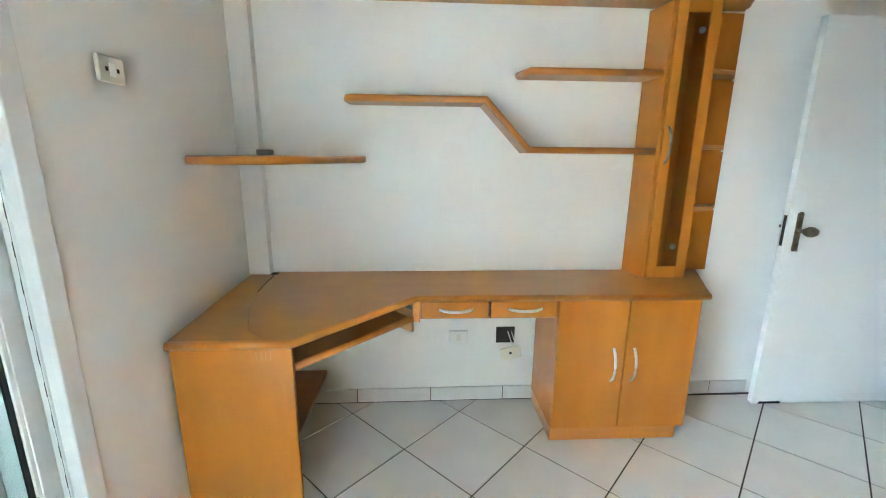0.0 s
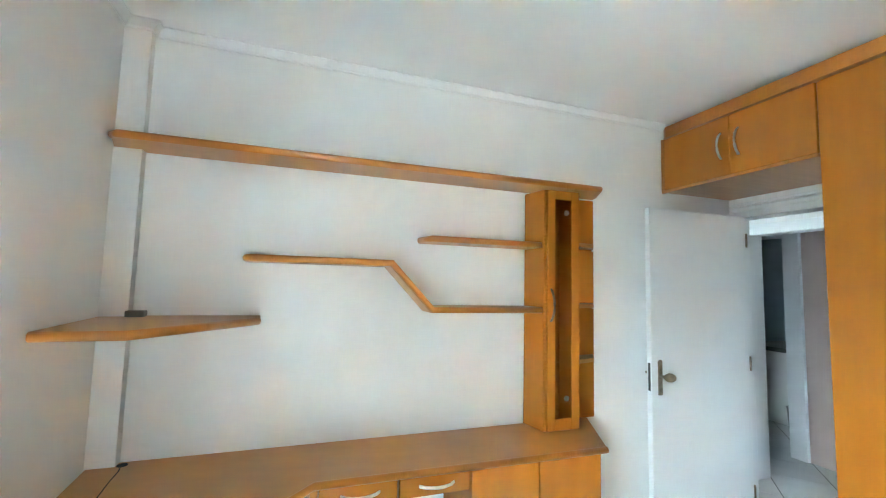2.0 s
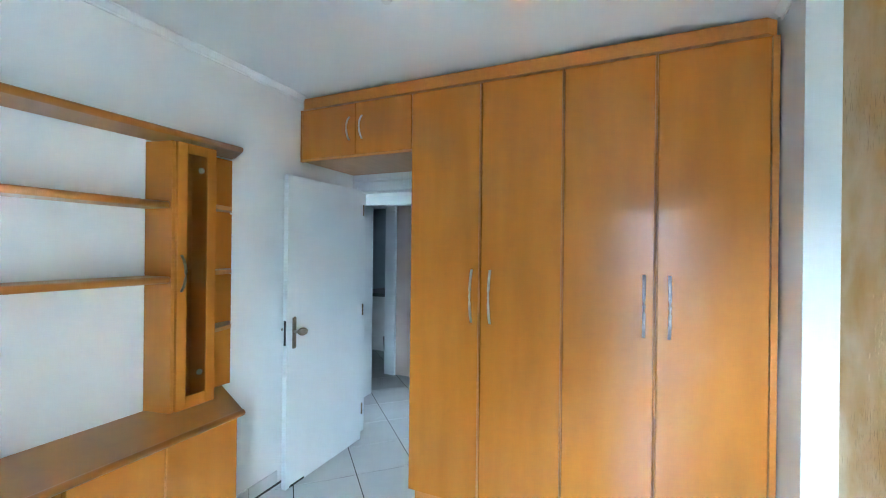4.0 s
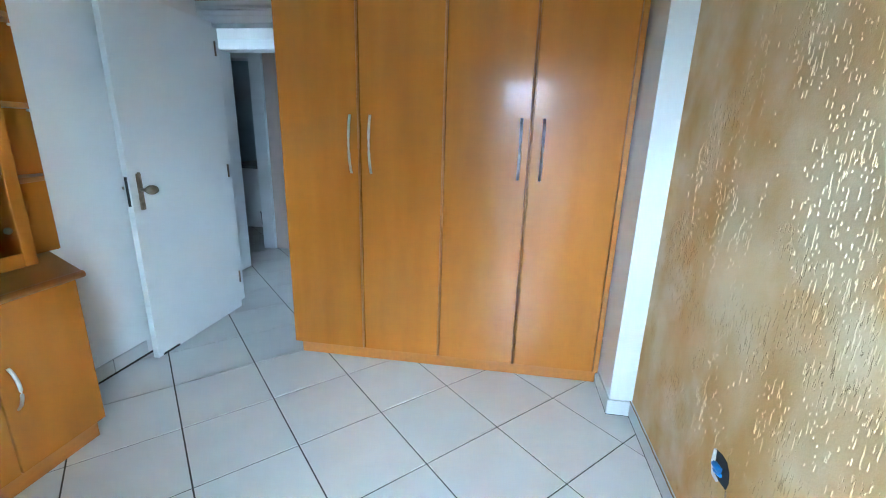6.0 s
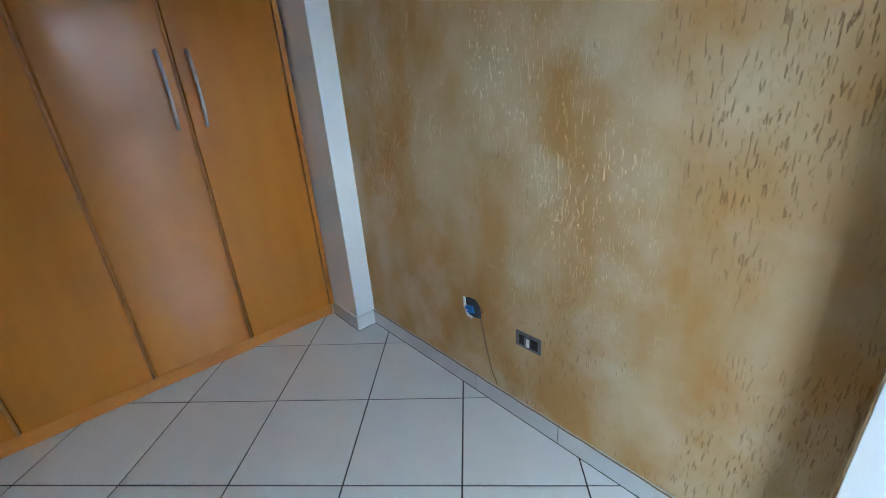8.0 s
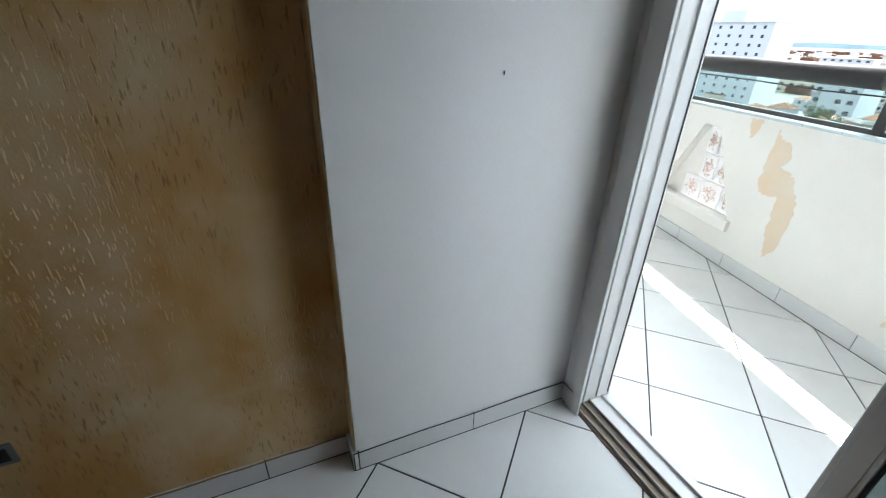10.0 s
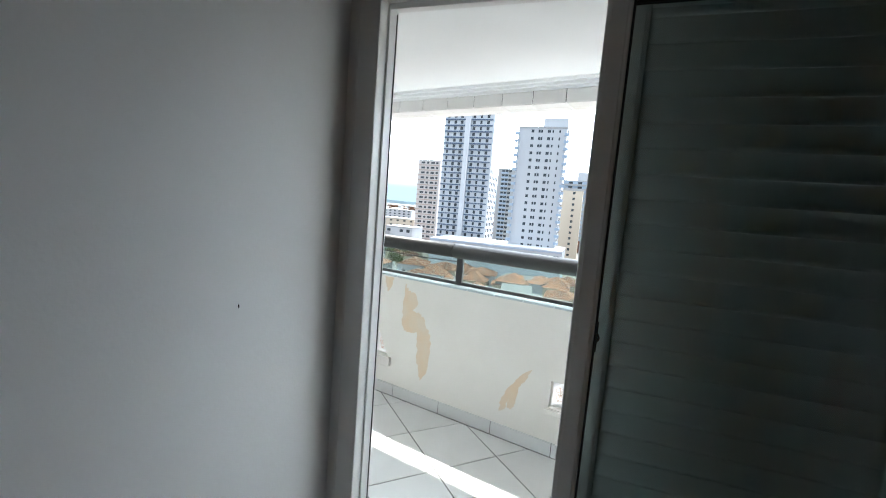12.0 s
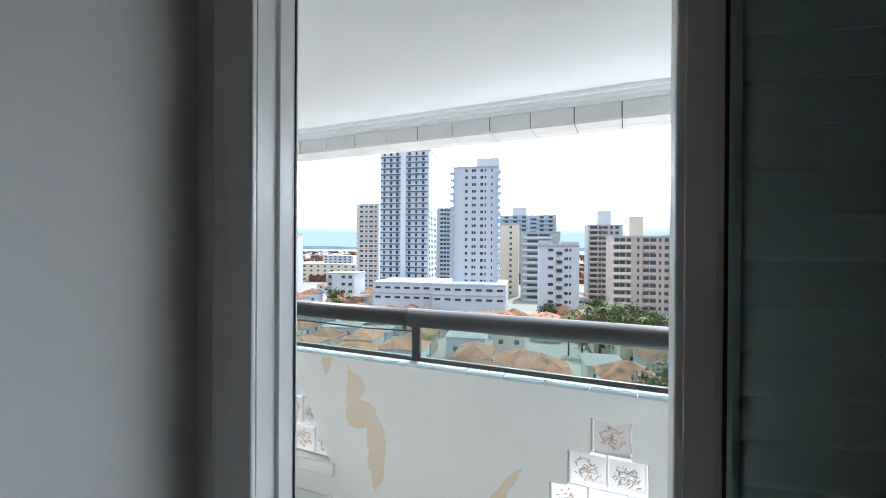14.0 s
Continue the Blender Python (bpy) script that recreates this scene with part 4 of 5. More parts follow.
part("cable", rod([along(-2.2, -0.02, 1.075), along(-1.5, -0.02, 1.070), along(-0.8, -0.02, 1.066), along(-0.4, -0.02, 1.058), along(-0.12, -0.04, 1.062)], 0.004, 6), M_RAIL, rail, "thin black cable slung under the handrail")
# edge beam with its tiles and stepped moulding
BD_keep = (BO.copy(), BD.copy(), BN.copy())
BO, BD = Vector((-1.64, -2.7)), Vector((0.225, 1.0)).normalized()
BN = Vector((BD.y, -BD.x))
structure("edge_beam", obox(-2.4, 3.6, -0.205, 0.0, 2.112, 2.237), M_GROUT, "tiled concrete beam along the balcony's edge", "beam")
for k, (o, z) in enumerate(((0.060, 2.2195), (0.040, 2.201), (0.020, 2.1825))):
    structure("trim", obox(-2.4, 3.6, 0.0, o, z, z + 0.0182, 0.003), M_CEIL, "stepped white moulding above the beam", "moulding")
bt = thing("beam_tiles", -1.8, -2.7, 2.14, "white glazed tiles on the balcony beam", "tiles", kind="structure")
for k in range(28):
    s = -2.3615 + k * 0.2065
    part("tile", obox(s + 0.0016, s + 0.2033, 0.0005, 0.008, 2.108, 2.182, 0.001), M_FACADE, bt)
    part("tile", obox(s + 0.0016, s + 0.2033, -0.203, -0.107, 2.103, 2.1115, 0.001), M_FACADE, bt)
    part("tile", obox(s + 0.0016, s + 0.2033, -0.104, -0.002, 2.103, 2.1115, 0.001), M_FACADE, bt)
BO, BD, BN = BD_keep

# ---- tiled floors ----
A = 0.4079
G = 0.0062


def clip(poly, axis, value, keep_less):
    out = []
    for i, p in enumerate(poly):
        q = poly[(i + 1) % len(poly)]
        a, b = (p[axis] - value) * (1 if keep_less else -1), (q[axis] - value) * (1 if keep_less else -1)
        if a <= 0:
            out.append(p)
        if a * b < 0:
            u = a / (a - b)
            out.append((p[0] + (q[0] - p[0]) * u, p[1] + (q[1] - p[1]) * u))
    return out


def area(poly):
    return abs(sum(p[0] * q[1] - q[0] * p[1] for p, q in zip(poly, poly[1:] + poly[:1]))) / 2


H = (A - G) / math.sqrt(2)


def tile_mesh(pts, mat):
    return mesh_of("tile", prism(pts, -0.010, 0.0, 0.0), mat)


def lay(parent, x0, x1, y0, y1, u0, v0, z, mat, names):
    whole = mesh_of(names, prism([(H, 0), (0, H), (-H, 0), (0, -H)], -0.010, 0.0, 0.0012), mat)
    step = A * math.sqrt(2)
    for i in range(-22, 23):
        for j in range(-22, 23):
            u, v = u0 + (i + 0.5) * step, v0 + (j + 0.5) * step
            cx, cy = (u + v) / 2, (u - v) / 2
            if not (x0 - H < cx < x1 + H and y0 - H < cy < y1 + H):
                continue
            poly = [(cx + H, cy), (cx, cy + H), (cx - H, cy), (cx, cy - H)]
            cut = poly
            for axis, value, less in ((0, x0, False), (0, x1, True), (1, y0, False), (1, y1, True)):
                cut = clip(cut, axis, value, less) if len(cut) > 2 else cut
            if len(cut) < 3 or area(cut) < 0.002:
                continue
            if abs(area(cut) - area(poly)) < 1e-5:
                piece(names, whole, parent, cx, cy, z)
            else:
                piece(names, tile_mesh([(p[0] - cx, p[1] - cy) for p in cut], mat), parent, cx, cy, z)


floor_ob = bpy.data.objects["floor"]
balc = bpy.data.objects["balcony_floor"]
lay(floor_ob, -0.0, 4.75, -2.78, 0.0, -2.5254, 2.8686, 0.0, M_TILE, "floor_tile")
lay(floor_ob, 3.70, 6.8, 0.002, 2.1, -2.5254, 2.8686, 0.0, M_TILE, "floor_tile")
lay(balc, -2.4, -WT - 0.004, -4.8, 0.9, -3.0569, 2.2281, ZB, M_TILE, "floor_tile")


def skirting(owner, p, q, n, height=0.082, length=0.41, start=0.0, z=0.0):
    """Ceramic skirting pieces from p to q; n: the way into the room."""
    p, q = Vector(p), Vector(q)
    d = (q - p)
    total = d.length
    d.normalize()
    lo, hi, nn = p + d * 0.001, q - d * 0.001, Vector(n) * 0.0108
    part("joint", prism([tuple(lo), tuple(hi), tuple(hi + nn), tuple(lo + nn)], z - 0.004, z + 0.0035), M_GROUT, owner)
    n2 = Vector(n) * 0.0070
    part("joint", prism([tuple(lo), tuple(hi), tuple(hi + n2), tuple(lo + n2)], z + 0.0034, z + height - 0.002), M_GROUT, owner)
    s = -start
    while s < total - 0.004:
        a, b = max(s, 0.0) + 0.0022, min(s + length, total) - 0.0022
        if b - a > 0.004:
            c0, c1 = p + d * a, p + d * b
            nn = Vector(n) * 0.010
            part("skirting_tile", prism([tuple(c0), tuple(c1), tuple(c1 + nn), tuple(c0 + nn)], z + 0.0040, z + height, 0.0), M_TILE, owner)
        s += length


skirt = thing("baseboard", 1.5, 0, 0, "pale ceramic skirting tiles along the walls", "skirting", kind="structure")
skirting(skirt, (0.07, 0.0005), (2.75, 0.026), (0, -1), start=0.008)
skirting(skirt, (0.8165, YS), (2.69, YS), (0, 1), start=0.1475)
skirting(skirt, (0.0, -2.704), (0.822, -2.704), (0, 1), start=0.013)
skirting(skirt, (0.8165, YS), (0.8165, -2.694), (1, 0))
skirting(skirt, (0.0, -2.694), (0.0, OPEN_S - 0.012), (1, 0))
skirting(skirt, (2.69, YS + 0.01), (2.69, -2.66), (-1, 0))
skirting(skirt, (2.68, -2.67), (2.96, -2.67), (0, 1))
skirting(skirt, (0.0, OPEN_N + 0.012), (0.0, -0.82), (1, 0))
part("caulk_line", rod([(0.82, -2.692, 0.084), (0.60, -2.693, 0.088), (0.40, -2.692, 0.087), (0.20, -2.693, 0.092), (0.02, -2.69, 0.094), (0.011, -2.64, 0.086)], 0.0022, 5), M_GROUT, skirt, "dirty caulk line on the skirting")
part("filler_line", rod([(0.83 + 0.062 * k, YS + 0.010, 0.0835 + 0.002 * math.sin(k * 2.3)) for k in range(31)], 0.0028, 5), M_PEEL2, skirt, "rough brown filler line on top of the skirting")
bsk = thing("balcony_baseboard", -1.7, -2.7, ZB, "pale ceramic skirting along the parapet", "skirting", kind="structure")
a, b = along(-2.2, 0, 0), along(3.2, 0, 0)
skirting(bsk, (a.x, a.y), (b.x, b.y), (BN.x, BN.y), height=0.09, z=ZB)

# ---- town seen from the balcony ----
ZG = -26.0
M_GROUND = material("town_ground", (0.12, 0.115, 0.11), 0.9, grain=(0.16, 0.15, 0.14), dark=0.9, scale=0.05, stain=0.6, stain_colour=(0.08, 0.11, 0.06), stain_scale=0.012, gloss=0.05)
M_SEA = material("far_hills", (0.24, 0.32, 0.36), 0.9, dark=0.8, scale=0.004, gloss=0.05)
M_BDK = material("dark_blue_ledge_render", (0.085, 0.12, 0.18), 0.6, dark=0.9, scale=0.5, gloss=0.05)
M_BPK = material("pale_pink_render", (0.47, 0.43, 0.42), 0.75, dark=0.92, scale=0.3, gloss=0.05)
M_BW = material("white_tower_render", (0.42, 0.435, 0.46), 0.7, dark=0.94, scale=0.3, gloss=0.05)
M_BA = material("bright_tower_render", (0.50, 0.52, 0.55), 0.7, dark=0.94, scale=0.3, gloss=0.05)
M_BB = material("blue_grey_render", (0.30, 0.37, 0.46), 0.6, dark=0.9, scale=0.5, gloss=0.05)
M_BC = material("cream_tower_render", (0.50, 0.43, 0.35), 0.75, dark=0.92, scale=0.3, gloss=0.05)
M_BG = material("grey_tower_render", (0.31, 0.315, 0.32), 0.7, dark=0.92, scale=0.3, gloss=0.05)
M_BP = material("pinkish_tower_render", (0.36, 0.295, 0.255), 0.75, dark=0.92, scale=0.3, gloss=0.05)
M_BROWN = material("brown_render", (0.075, 0.05, 0.042), 0.7, dark=0.9, scale=0.5, gloss=0.05)
M_WIN = material("far_window_glass", (0.035, 0.045, 0.055), 0.12, dark=0.7, scale=0.3)
M_ROOF = material("clay_roof_tiles", (0.175, 0.085, 0.05), 0.85, grain=(0.07, 0.05, 0.042), dark=0.7, scale=0.9, per_object=0.4, gloss=0.05)
M_SHEET = material("sheet_roof", (0.11, 0.107, 0.105), 0.6, dark=0.9, scale=0.2, gloss=0.05)
M_LEAF = material("leaves", (0.065, 0.085, 0.028), 0.6, grain=(0.028, 0.042, 0.014), dark=0.9, scale=2.0, per_object=0.15, gloss=0.05)
M_BARK = material("bark", (0.14, 0.10, 0.07), 0.9, dark=0.7, scale=6, gloss=0.05)

structure("ground", box(-4000, -2.7, -4000, 4000, ZG - 1, ZG), M_GROUND, "wide flat town ground reaching the horizon", "ground")
structure("building_base", box(-2.7, 12, -12, 8, ZG, -0.26), M_FACADE, "lower storeys of the apartment building", "building")
hills = thing("backdrop", -3900, -1500, ZG, "low hazy hills along the horizon", "hills", kind="structure")
bm = bmesh.new()
prev = None
for k in range(60):
    y = -4000 + k * 120
    h = 18 + 22 * noise.noise(Vector((k * 0.21, 3.3, 0)))
    row = [bm.verts.new((-3950, y, ZG)), bm.verts.new((-3960, y, ZG + 10 + h)), bm.verts.new((-3999, y, ZG + 10 + h))]
    if prev:
        for i in range(2):
            bm.faces.new((prev[i], prev[i + 1], row[i + 1], row[i]))
    prev = row
part("ridge", bm, M_SEA, hills)

UNIT = {}


def unit_box(mat):
    """A one-metre box mesh in a material, shared by repeats."""
    if mat.name not in UNIT:
        UNIT[mat.name] = mesh_of("unit_" + mat.name, box(-0.5, 0.5, -0.5, 0.5, -0.5, 0.5), mat)
    return UNIT[mat.name]


def block(name, parent, mat, x0, x1, y0, y1, z0, z1):
    ob = new(name, unit_box(mat))
    ob.parent = parent
    ob.matrix_parent_inverse = home(parent).inverted()
    ob.matrix_basis = Matrix.LocRotScale(((x0 + x1) / 2, (y0 + y1) / 2, (z0 + z1) / 2), None, (abs(x1 - x0), abs(y1 - y0), abs(z1 - z0)))
    return ob


def apartment(label, x, y0, y1, depth, top, floors, columns, mat, win_w, win_h, bands=None, balconies=None, side_cols=0, group="apartment buildings", zb=ZG, roof=None, storey0=0.0):
    """An apartment block whose front looks towards +x; columns: window places along the front from 0 to 1."""
    b = thing("apartment_building", x - depth / 2, (y0 + y1) / 2, zb, label, "building", group)
    block("wall", b, mat, x - depth, x, y0, y1, zb, top)
    block("roof", b, M_BG, x - depth - 0.2, x + 0.2, y0 - 0.2, y1 + 0.2, top, top + 0.5)
    if roof:
        for (a, c, h, m) in roof:
            w = y1 - y0
            block("roof_house", b, m, x - depth * 0.7, x - depth * 0.15, y0 + a * w, y0 + c * w, top + 0.5, top + h)
    fh = (top - (zb + storey0)) / floors
    for f in range(floors):
        z = zb + storey0 + f * fh
        for (c, m_w) in [(c, win_w) if not isinstance(c, tuple) else c for c in columns]:
            yc = y0 + (y1 - y0) * c
            block("window", b, M_WIN, x - 0.3, x + 0.06, yc - m_w / 2, yc + m_w / 2, z + fh * 0.38, z + fh * 0.38 + win_h)
        for k in range(side_cols):
            xc = x - depth * (k + 0.5) / side_cols
            for yy in ((y1 - 0.3, y1 + 0.06),):
                block("window", b, M_WIN, xc - 0.6, xc + 0.6, yy[0], yy[1], z + fh * 0.38, z + fh * 0.38 + win_h)
        for (a, c, out, m) in bands or ():
            w = y1 - y0
            block("ledge", b, m, x, x + out, y0 + a * w, y0 + c * w, z, z + fh * 0.20)
        for (a, c, out, m) in balconies or ():
            w = y1 - y0
            block("balcony", b, m, x, x + out, y0 + a * w, y0 + c * w, z, z + fh * 0.36)
    return b


ta = apartment("tall white tower with blue-grey balcony ledges", -180, -66.9, -44.2, 16, 44.5, 22, [(0.08, 0.9), (0.22, 1.2), (0.35, 1.2), (0.60, 1.2), (0.74, 0.9), (0.88, 1.2)], M_BA, 0.9, 1.4,
               bands=[(0.0, 0.42, 0.5, M_BDK), (0.54, 0.97, 0.5, M_BDK)], side_cols=5, storey0=13, roof=[(0.0, 0.45, 3.5, M_BW), (0.5, 1.0, 5, M_BA)])
block("pier", ta, M_BA, -180, -178.6, -57.0, -54.7, ZG, 46)
tb = apartment("tall plain white tower with small windows", -160, -29.9, -12.3, 14, 32.5, 17, [(0.30, 1.0), (0.44, 0.7), (0.49, 0.7), (0.64, 1.1), (0.72, 0.5), (0.86, 0.5)], M_BW, 0.8, 1.05,
               balconies=[(-0.06, 0.03, 1.2, M_BB), (0.96, 1.06, 0.9, M_BB)], side_cols=4, storey0=13, roof=[(0.5, 1.0, 4.0, M_BW)])
for lab, y0, y1, x in (("white podium of the tower with blue bands", -58.8, -32.3, -150), ("white podium with blue bands", -35.3, -8.8, -148)):
    pod = thing("podium", x - 10, (y0 + y1) / 2, ZG, lab, "building")
    block("wall", pod, M_BW, x - 22, x, y0, y1, ZG, -11.6)
    for z in (-13.2, -16.8):
        block("band", pod, M_BB, x, x + 0.15, y0, y1, z + 0.8, z + 1.2)
        for k in range(7):
            yc = y0 + (y1 - y0) * (k + 0.5) / 7
            block("window", pod, M_WIN, x - 0.2, x + 0.1, yc - 1.1, yc + 1.1, z - 1.0, z - 0.2)
apartment("slim grey and cream tower with banded windows", -260, -112.2, -96.7, 14, 29.5, 17, [(0.22, 2.6), (0.44, 1.6), (0.66, 2.6), (0.86, 1.6)], M_BPK, 1.4, 1.3, bands=[(0.0, 0.95, 0.3, M_BP)])
apartment("far grey tower with blue glass balconies", -300, -66.2, -53.6, 14, 30, 18, [0.3, 0.5, 0.7], M_BG, 2.0, 1.5, balconies=[(0.2, 0.6, 1.0, M_BB)])
apartment("plain cream apartment building with one column of windows", -240, -19.0, -5.5, 14, 14.5, 13, [0.66], M_BC, 1.3, 1.3)
apartment("far blue and red balcony tower", -330, -23.2, 21.8, 14, 26.5, 16, [0.15, 0.3, 0.45, 0.75, 0.9], M_BB, 3.0, 1.6, balconies=[(0.05, 0.5, 1.2, M_BG), (0.56, 0.66, 0.6, M_BROWN), (0.7, 0.97, 1.2, M_BG)], roof=[(0.25, 0.5, 7, M_BW)])
apartment("grey building with long balcony rows", -220, -4.2, 15.7, 14, 9.5, 11, [0.3, 0.6], M_BG, 5.5, 1.2, balconies=[(0.05, 0.8, 1.2, M_BW)])
apartment("white apartment building with a brown central stair strip", -150, 2.7, 16.4, 12, 2.2, 8, [(0.32, 1.2), (0.26, 0.7), (0.68, 1.2), (0.78, 0.6)], M_BW, 1.2, 1.0,
          balconies=[(0.44, 0.58, 0.5, M_BROWN)], roof=[(0.0, 0.3, 2.0, M_BG), (0.55, 1.0, 1.6, M_BG)], storey0=4)
apartment("tall grey-beige building with curved balconies", -230, 30.8, 47.8, 14, 13.5, 14, [(0.16, 3.6), (0.35, 1.5), (0.49, 2.6), (0.68, 1.5), (0.84, 1.8)], M_BG, 1.5, 1.5, balconies=[(0.0, 0.3, 1.4, M_BP), (0.38, 0.6, 0.8, M_BP)], roof=[(0.3, 0.7, 8, M_BW)])
apartment("pinkish-beige apartment building with corner balconies", -190, 35.3, 60.8, 16, 6.5, 10, [(0.06, 2.0), (0.15, 2.0), (0.25, 1.6), (0.40, 0.9), (0.52, 2.4), (0.63, 2.4), (0.74, 0.9), (0.84, 1.6), (0.94, 2.2)], M_BP, 1.6, 1.5, balconies=[(0.0, 0.28, 1.3, M_BC), (0.48, 0.68, 0.5, M_BP), (0.88, 1.0, 1.0, M_BC)], roof=[(0.28, 0.5, 9, M_BC)], side_cols=3)
apartment("far blue building behind the beige block", -280, 86.1, 104.1, 14, 10, 12, [0.3, 0.6], M_BB, 4, 1.4)
apartment("far white building beside the avenue", -330, 44.8, 51.8, 12, 6, 12, [0.5], M_BW, 3, 1.4)
apartment("small white apartment house", -190, -98.2, -83.7, 14, -11.8, 4, [0.12, 0.6, 0.85], M_BW, 1.8, 1.4, balconies=[(0.0, 0.18, 1.0, M_BG)])
apartment("white apartment block by the plain", -200, -163.1, -126.1, 16, 8.5, 10, [0.1, 0.22, 0.36, 0.5, 0.64, 0.78, 0.9], M_BW, 1.2, 1.2, roof=[(0.3, 0.6, 5, M_BW)])
apartment("long low beige apartment row", -300, -187.7, -129.7, 18, -12.5, 4, [0.06 + 0.1 * k for k in range(10)], M_BC, 2.0, 1.3)
apartment("white blocks far off", -420, -218.9, -183.9, 16, -8.5, 6, [0.1 + 0.16 * k for k in range(6)], M_BW, 2.5, 1.3)

rng = random.Random(5)


def house(x, y, w, d, h, roof_h, turn, wall, roof_mat):
    b = thing("house", x, y, ZG, "low house with a clay-tiled hipped roof" if roof_mat is M_ROOF else "low building with a pale sheet roof", "house", "houses below the balcony")
    m = pose(x, y, ZG, 0, 0, turn)
    bm = box(-w / 2, w / 2, -d / 2, d / 2, 0, h)
    bmesh.ops.transform(bm, matrix=m, verts=bm.verts[:])
    part("wall", bm, wall, b)
    bm = bmesh.new()
    e = 0.5
    lo = [bm.verts.new(m @ Vector(p)) for p in ((-w / 2 - e, -d / 2 - e, h), (w / 2 + e, -d / 2 - e, h), (w / 2 + e, d / 2 + e, h), (-w / 2 - e, d / 2 + e, h))]
    rl = max(0.2, abs(w - d) / 2)
    ends = ((-rl, 0), (rl, 0)) if w >= d else ((0, -rl), (0, rl))
    hi = [bm.verts.new(m @ Vector((*p, h + roof_h))) for p in ends]
    bm.faces.new(lo[::-1])
    if w >= d:
        for f in ((lo[0], lo[1], hi[1], hi[0]), (lo[1], lo[2], hi[1]), (lo[2], lo[3], hi[0], hi[1]), (lo[3], lo[0], hi[0])):
            bm.faces.new(f)
    else:
        for f in ((lo[0], lo[1], hi[0]), (lo[1], lo[2], hi[1], hi[0]), (lo[2], lo[3], hi[1]), (lo[3], lo[0], hi[0], hi[1])):
            bm.faces.new(f)
    part("roof", bm, roof_mat, b)
    for k in range(2):
        bm = box(w / 2 - 0.05, w / 2 + 0.06, -d / 4 + k * d / 2 - 0.6, -d / 4 + k * d / 2 + 0.6, h * 0.4, h * 0.4 + 1.2)
        bmesh.ops.transform(bm, matrix=m, verts=bm.verts[:])
        part("window", bm, M_WIN, b)


for i in range(9):
    for j in range(13):
        x = -22 - i * 13.5 + rng.uniform(-2, 2)
        y = -95 + j * 13 - i * 2 + rng.uniform(-2, 2)
        if x < -138 or rng.random() < 0.12:
            continue
        red = rng.random() < 0.75
        house(x, y, rng.uniform(8, 11), rng.uniform(7, 11), rng.uniform(3, 6.5), rng.uniform(1.6, 2.6) if red else 0.5, rng.choice((0, 0, 90, 8)), rng.choice((M_BW, M_BC, M_BG)), M_ROOF if red else M_SHEET)
for k in range(46):
    x, y = -rng.uniform(128, 148), rng.uniform(-62, 30)
    if k % 2:
        x, y = -rng.uniform(155, 260), rng.choice((rng.uniform(-150, -74), rng.uniform(17, 26)))
    red = rng.random() < 0.8
    house(x, y, rng.uniform(8, 12), rng.uniform(7, 11), rng.uniform(3, 6), rng.uniform(1.6, 2.6) if red else 0.5, rng.choice((0, 90, 8)), rng.choice((M_BW, M_BC)), M_ROOF if red else M_SHEET)
# the far plain of roofs, too many to count
far = tagged(new("far_roofs"), "far plain of low red and grey roofs", "houses", kind="stuff")
bm = bmesh.new()
bm2 = bmesh.new()
for k in range(1100):
    x = -rng.uniform(300, 1900)
    y = x * rng.uniform(-0.2, 1.05)
    w, d, h = rng.uniform(8, 22), rng.uniform(8, 22), rng.uniform(3, 9)
    box(x - w / 2, x + w / 2, y - d / 2, y + d / 2, ZG, ZG + h, bm=bm if rng.random() < 0.6 else bm2)
for nm, b, mt in (("roofs", bm, M_ROOF), ("walls", bm2, M_BW)):
    o = part(nm, b, mt, far)
    o["kind"] = "stuff"


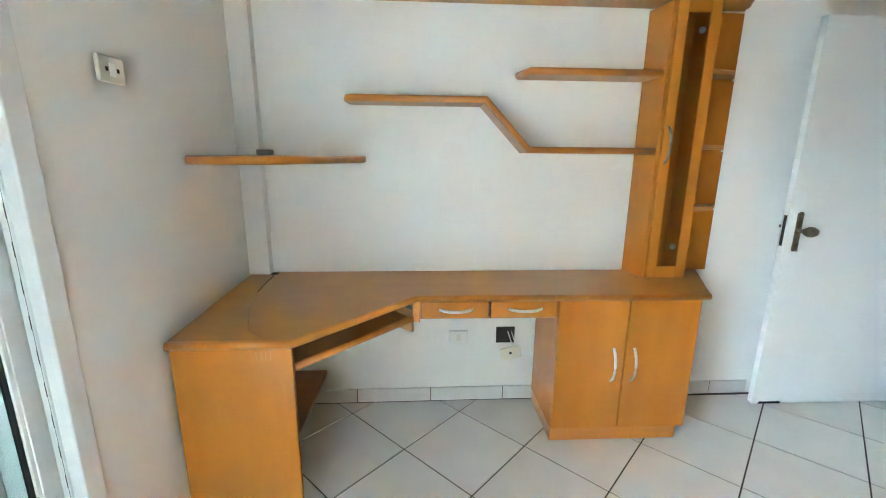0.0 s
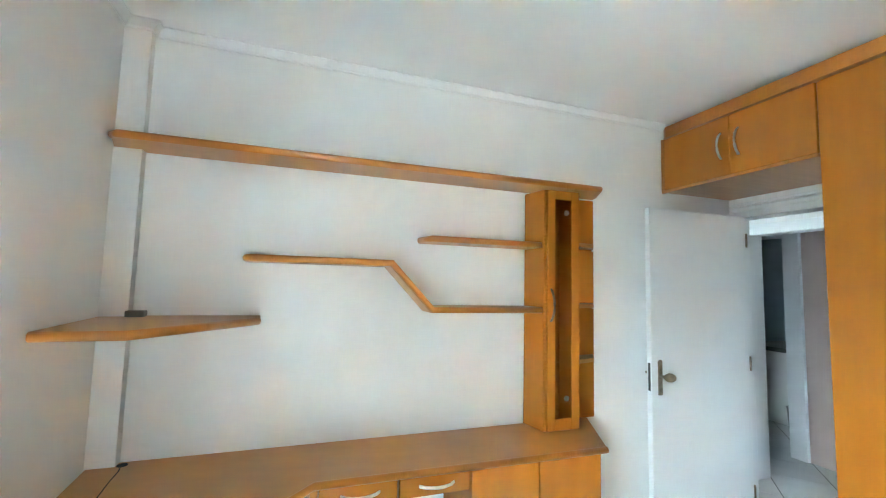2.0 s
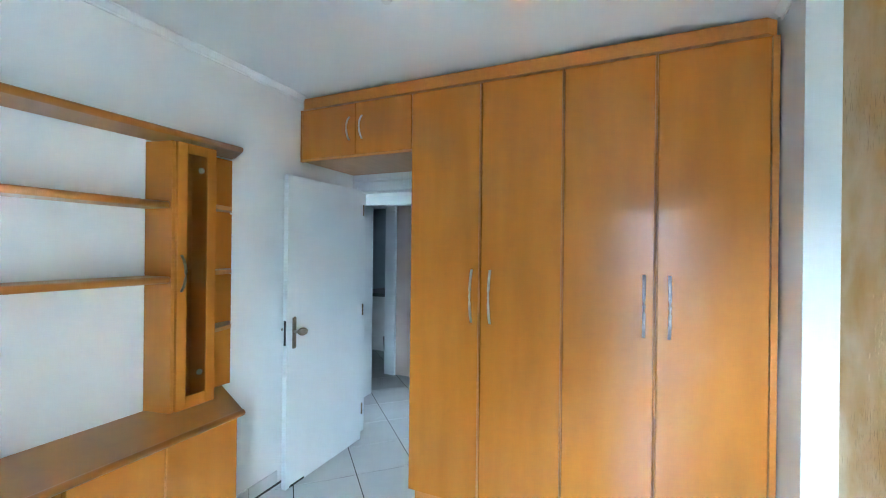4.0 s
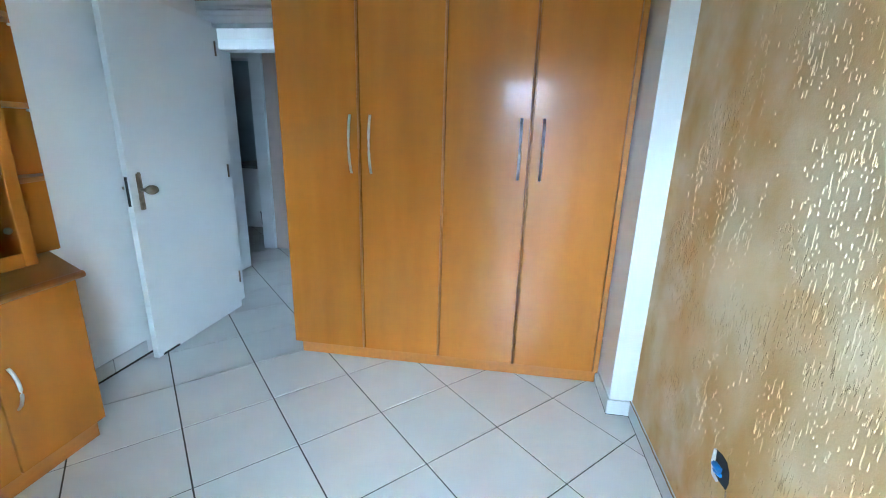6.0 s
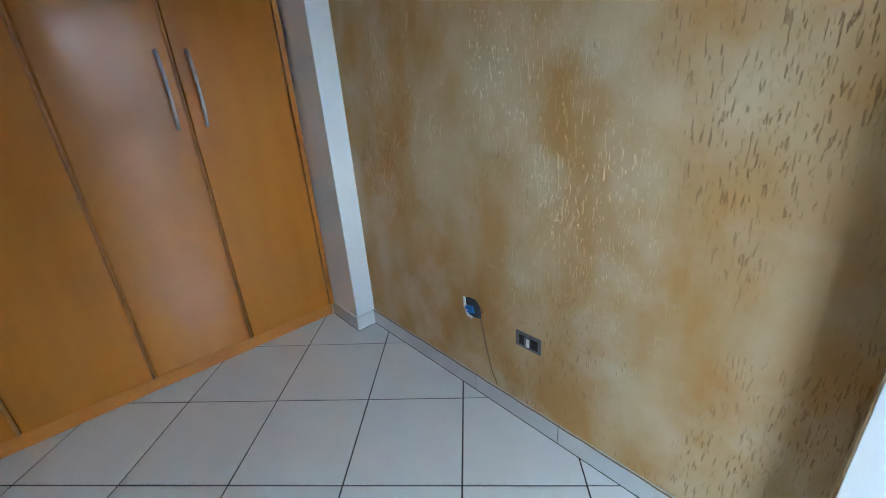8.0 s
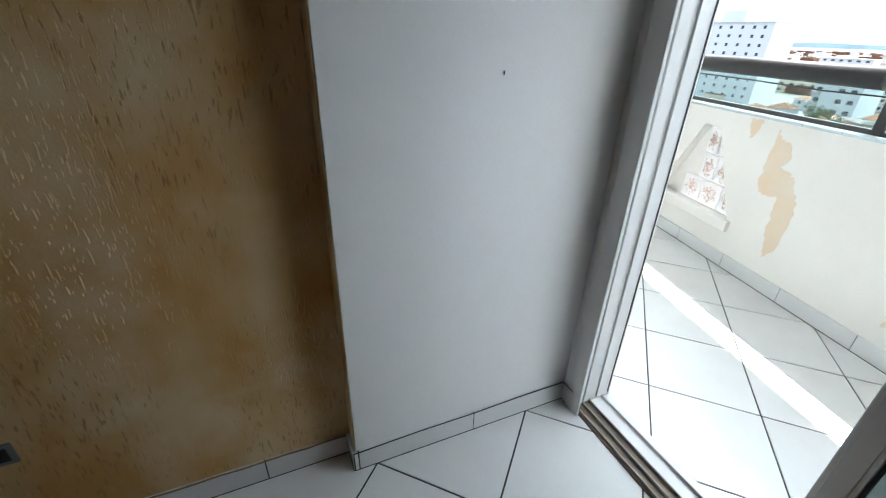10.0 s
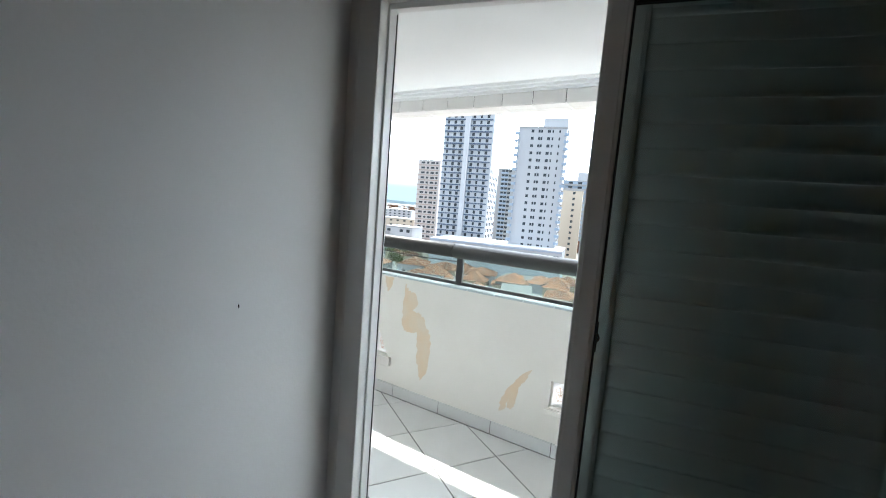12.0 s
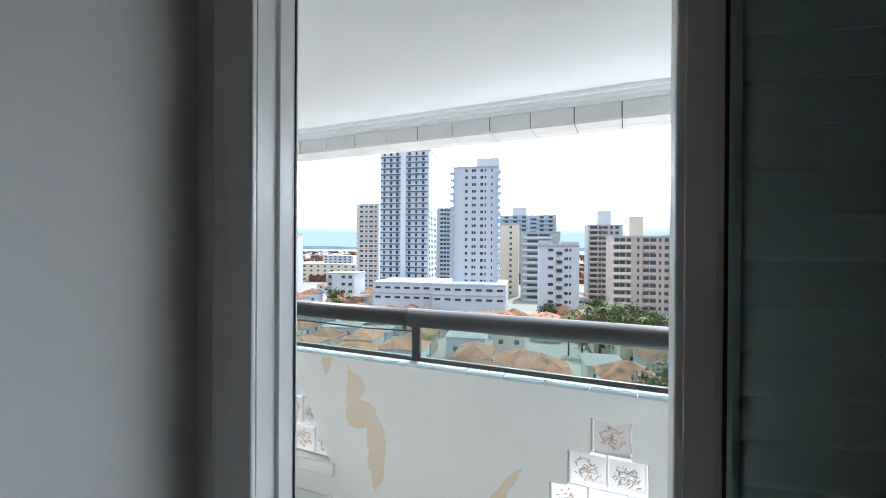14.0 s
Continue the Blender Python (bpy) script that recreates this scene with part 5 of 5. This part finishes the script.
def tree(x, y, h, r, n, palm=False):
    t = thing("palm_tree" if palm else "tree", x, y, ZG, "tall palm with drooping fronds" if palm else "leafy green street tree", "tree", "trees of the town")
    part("trunk", rod([(x, y, ZG), (x + 0.1, y, ZG + h * 0.5), (x + 0.25, y + 0.1, ZG + h)], 0.22, 7), M_BARK, t)
    bm = bmesh.new()
    tr = random.Random(int(x * 7 + y * 13))
    if palm:
        for k in range(16):
            a = k / 16 * 2 * math.pi + tr.random()
            prev = None
            for s in range(6):
                u = s / 5
                c = Vector((x + 0.25 + math.cos(a) * r * u, y + math.sin(a) * r * u, ZG + h + r * (0.55 * u - 0.95 * u * u)))
                w = 0.35 * (1 - u * 0.8)
                row = [bm.verts.new(c + Vector((-math.sin(a) * w, math.cos(a) * w, -0.12))), bm.verts.new(c), bm.verts.new(c + Vector((math.sin(a) * w, -math.cos(a) * w, -0.12)))]
                if prev:
                    bm.faces.new((prev[0], prev[1], row[1], row[0]))
                    bm.faces.new((prev[1], prev[2], row[2], row[1]))
                prev = row
    else:
        for k in range(5):
            a = k * 1.3
            rod([(x, y, ZG + h * 0.6), (x + math.cos(a) * r * 0.6, y + math.sin(a) * r * 0.6, ZG + h + r * 0.2)], 0.08, 5, bm=bm)
        cl = [(tr.gauss(0, 0.45), tr.gauss(0, 0.45), tr.gauss(0.1, 0.35)) for _ in range(14)]
        for k in range(n):
            c = tr.choice(cl)
            p = Vector((x + (c[0] + tr.gauss(0, 0.2)) * r, y + (c[1] + tr.gauss(0, 0.2)) * r, ZG + h + (c[2] + tr.gauss(0, 0.17)) * r))
            q = Euler((tr.uniform(0, 6), tr.uniform(0, 6), tr.uniform(0, 6))).to_matrix()
            s = tr.uniform(0.18, 0.38)
            bm.faces.new([bm.verts.new(p + q @ Vector(v)) for v in ((-s, 0, 0), (0, -s * 0.6, 0.05), (s, 0, 0), (0, s * 0.6, 0.05))])
    part("crown", bm, M_LEAF, t)


for x, y in ((-108, 12), (-112, 17), (-104, 19), (-116, 22), (-100, 25), (-108, 29), (-112, 34), (-102, 33), (-118, 27), (-96, 38), (-60, 14), (-52, 20), (-64, 21), (-160, -80), (-58, 27), (-120, 40), (-128, 18), (-132, 24), (-136, 30), (-142, 22), (-126, 33), (-150, 27), (-165, 24), (-134, -64), (-140, 6)):
    tree(x, y, rng.uniform(5, 8), rng.uniform(3, 4.2), 900)
for x, y, h in ((-110, 9, 10), (-106, 22, 9), (-112, 28, 10), (-98, 30, 8), (-62, -7, 8), (-95, -24, 7), (-46, -4, 7), (-128, 21, 10), (-122, 15, 11), (-135, 27, 10), (-130, 12, 9)):
    tree(x, y, h, 2.8, 0, True)
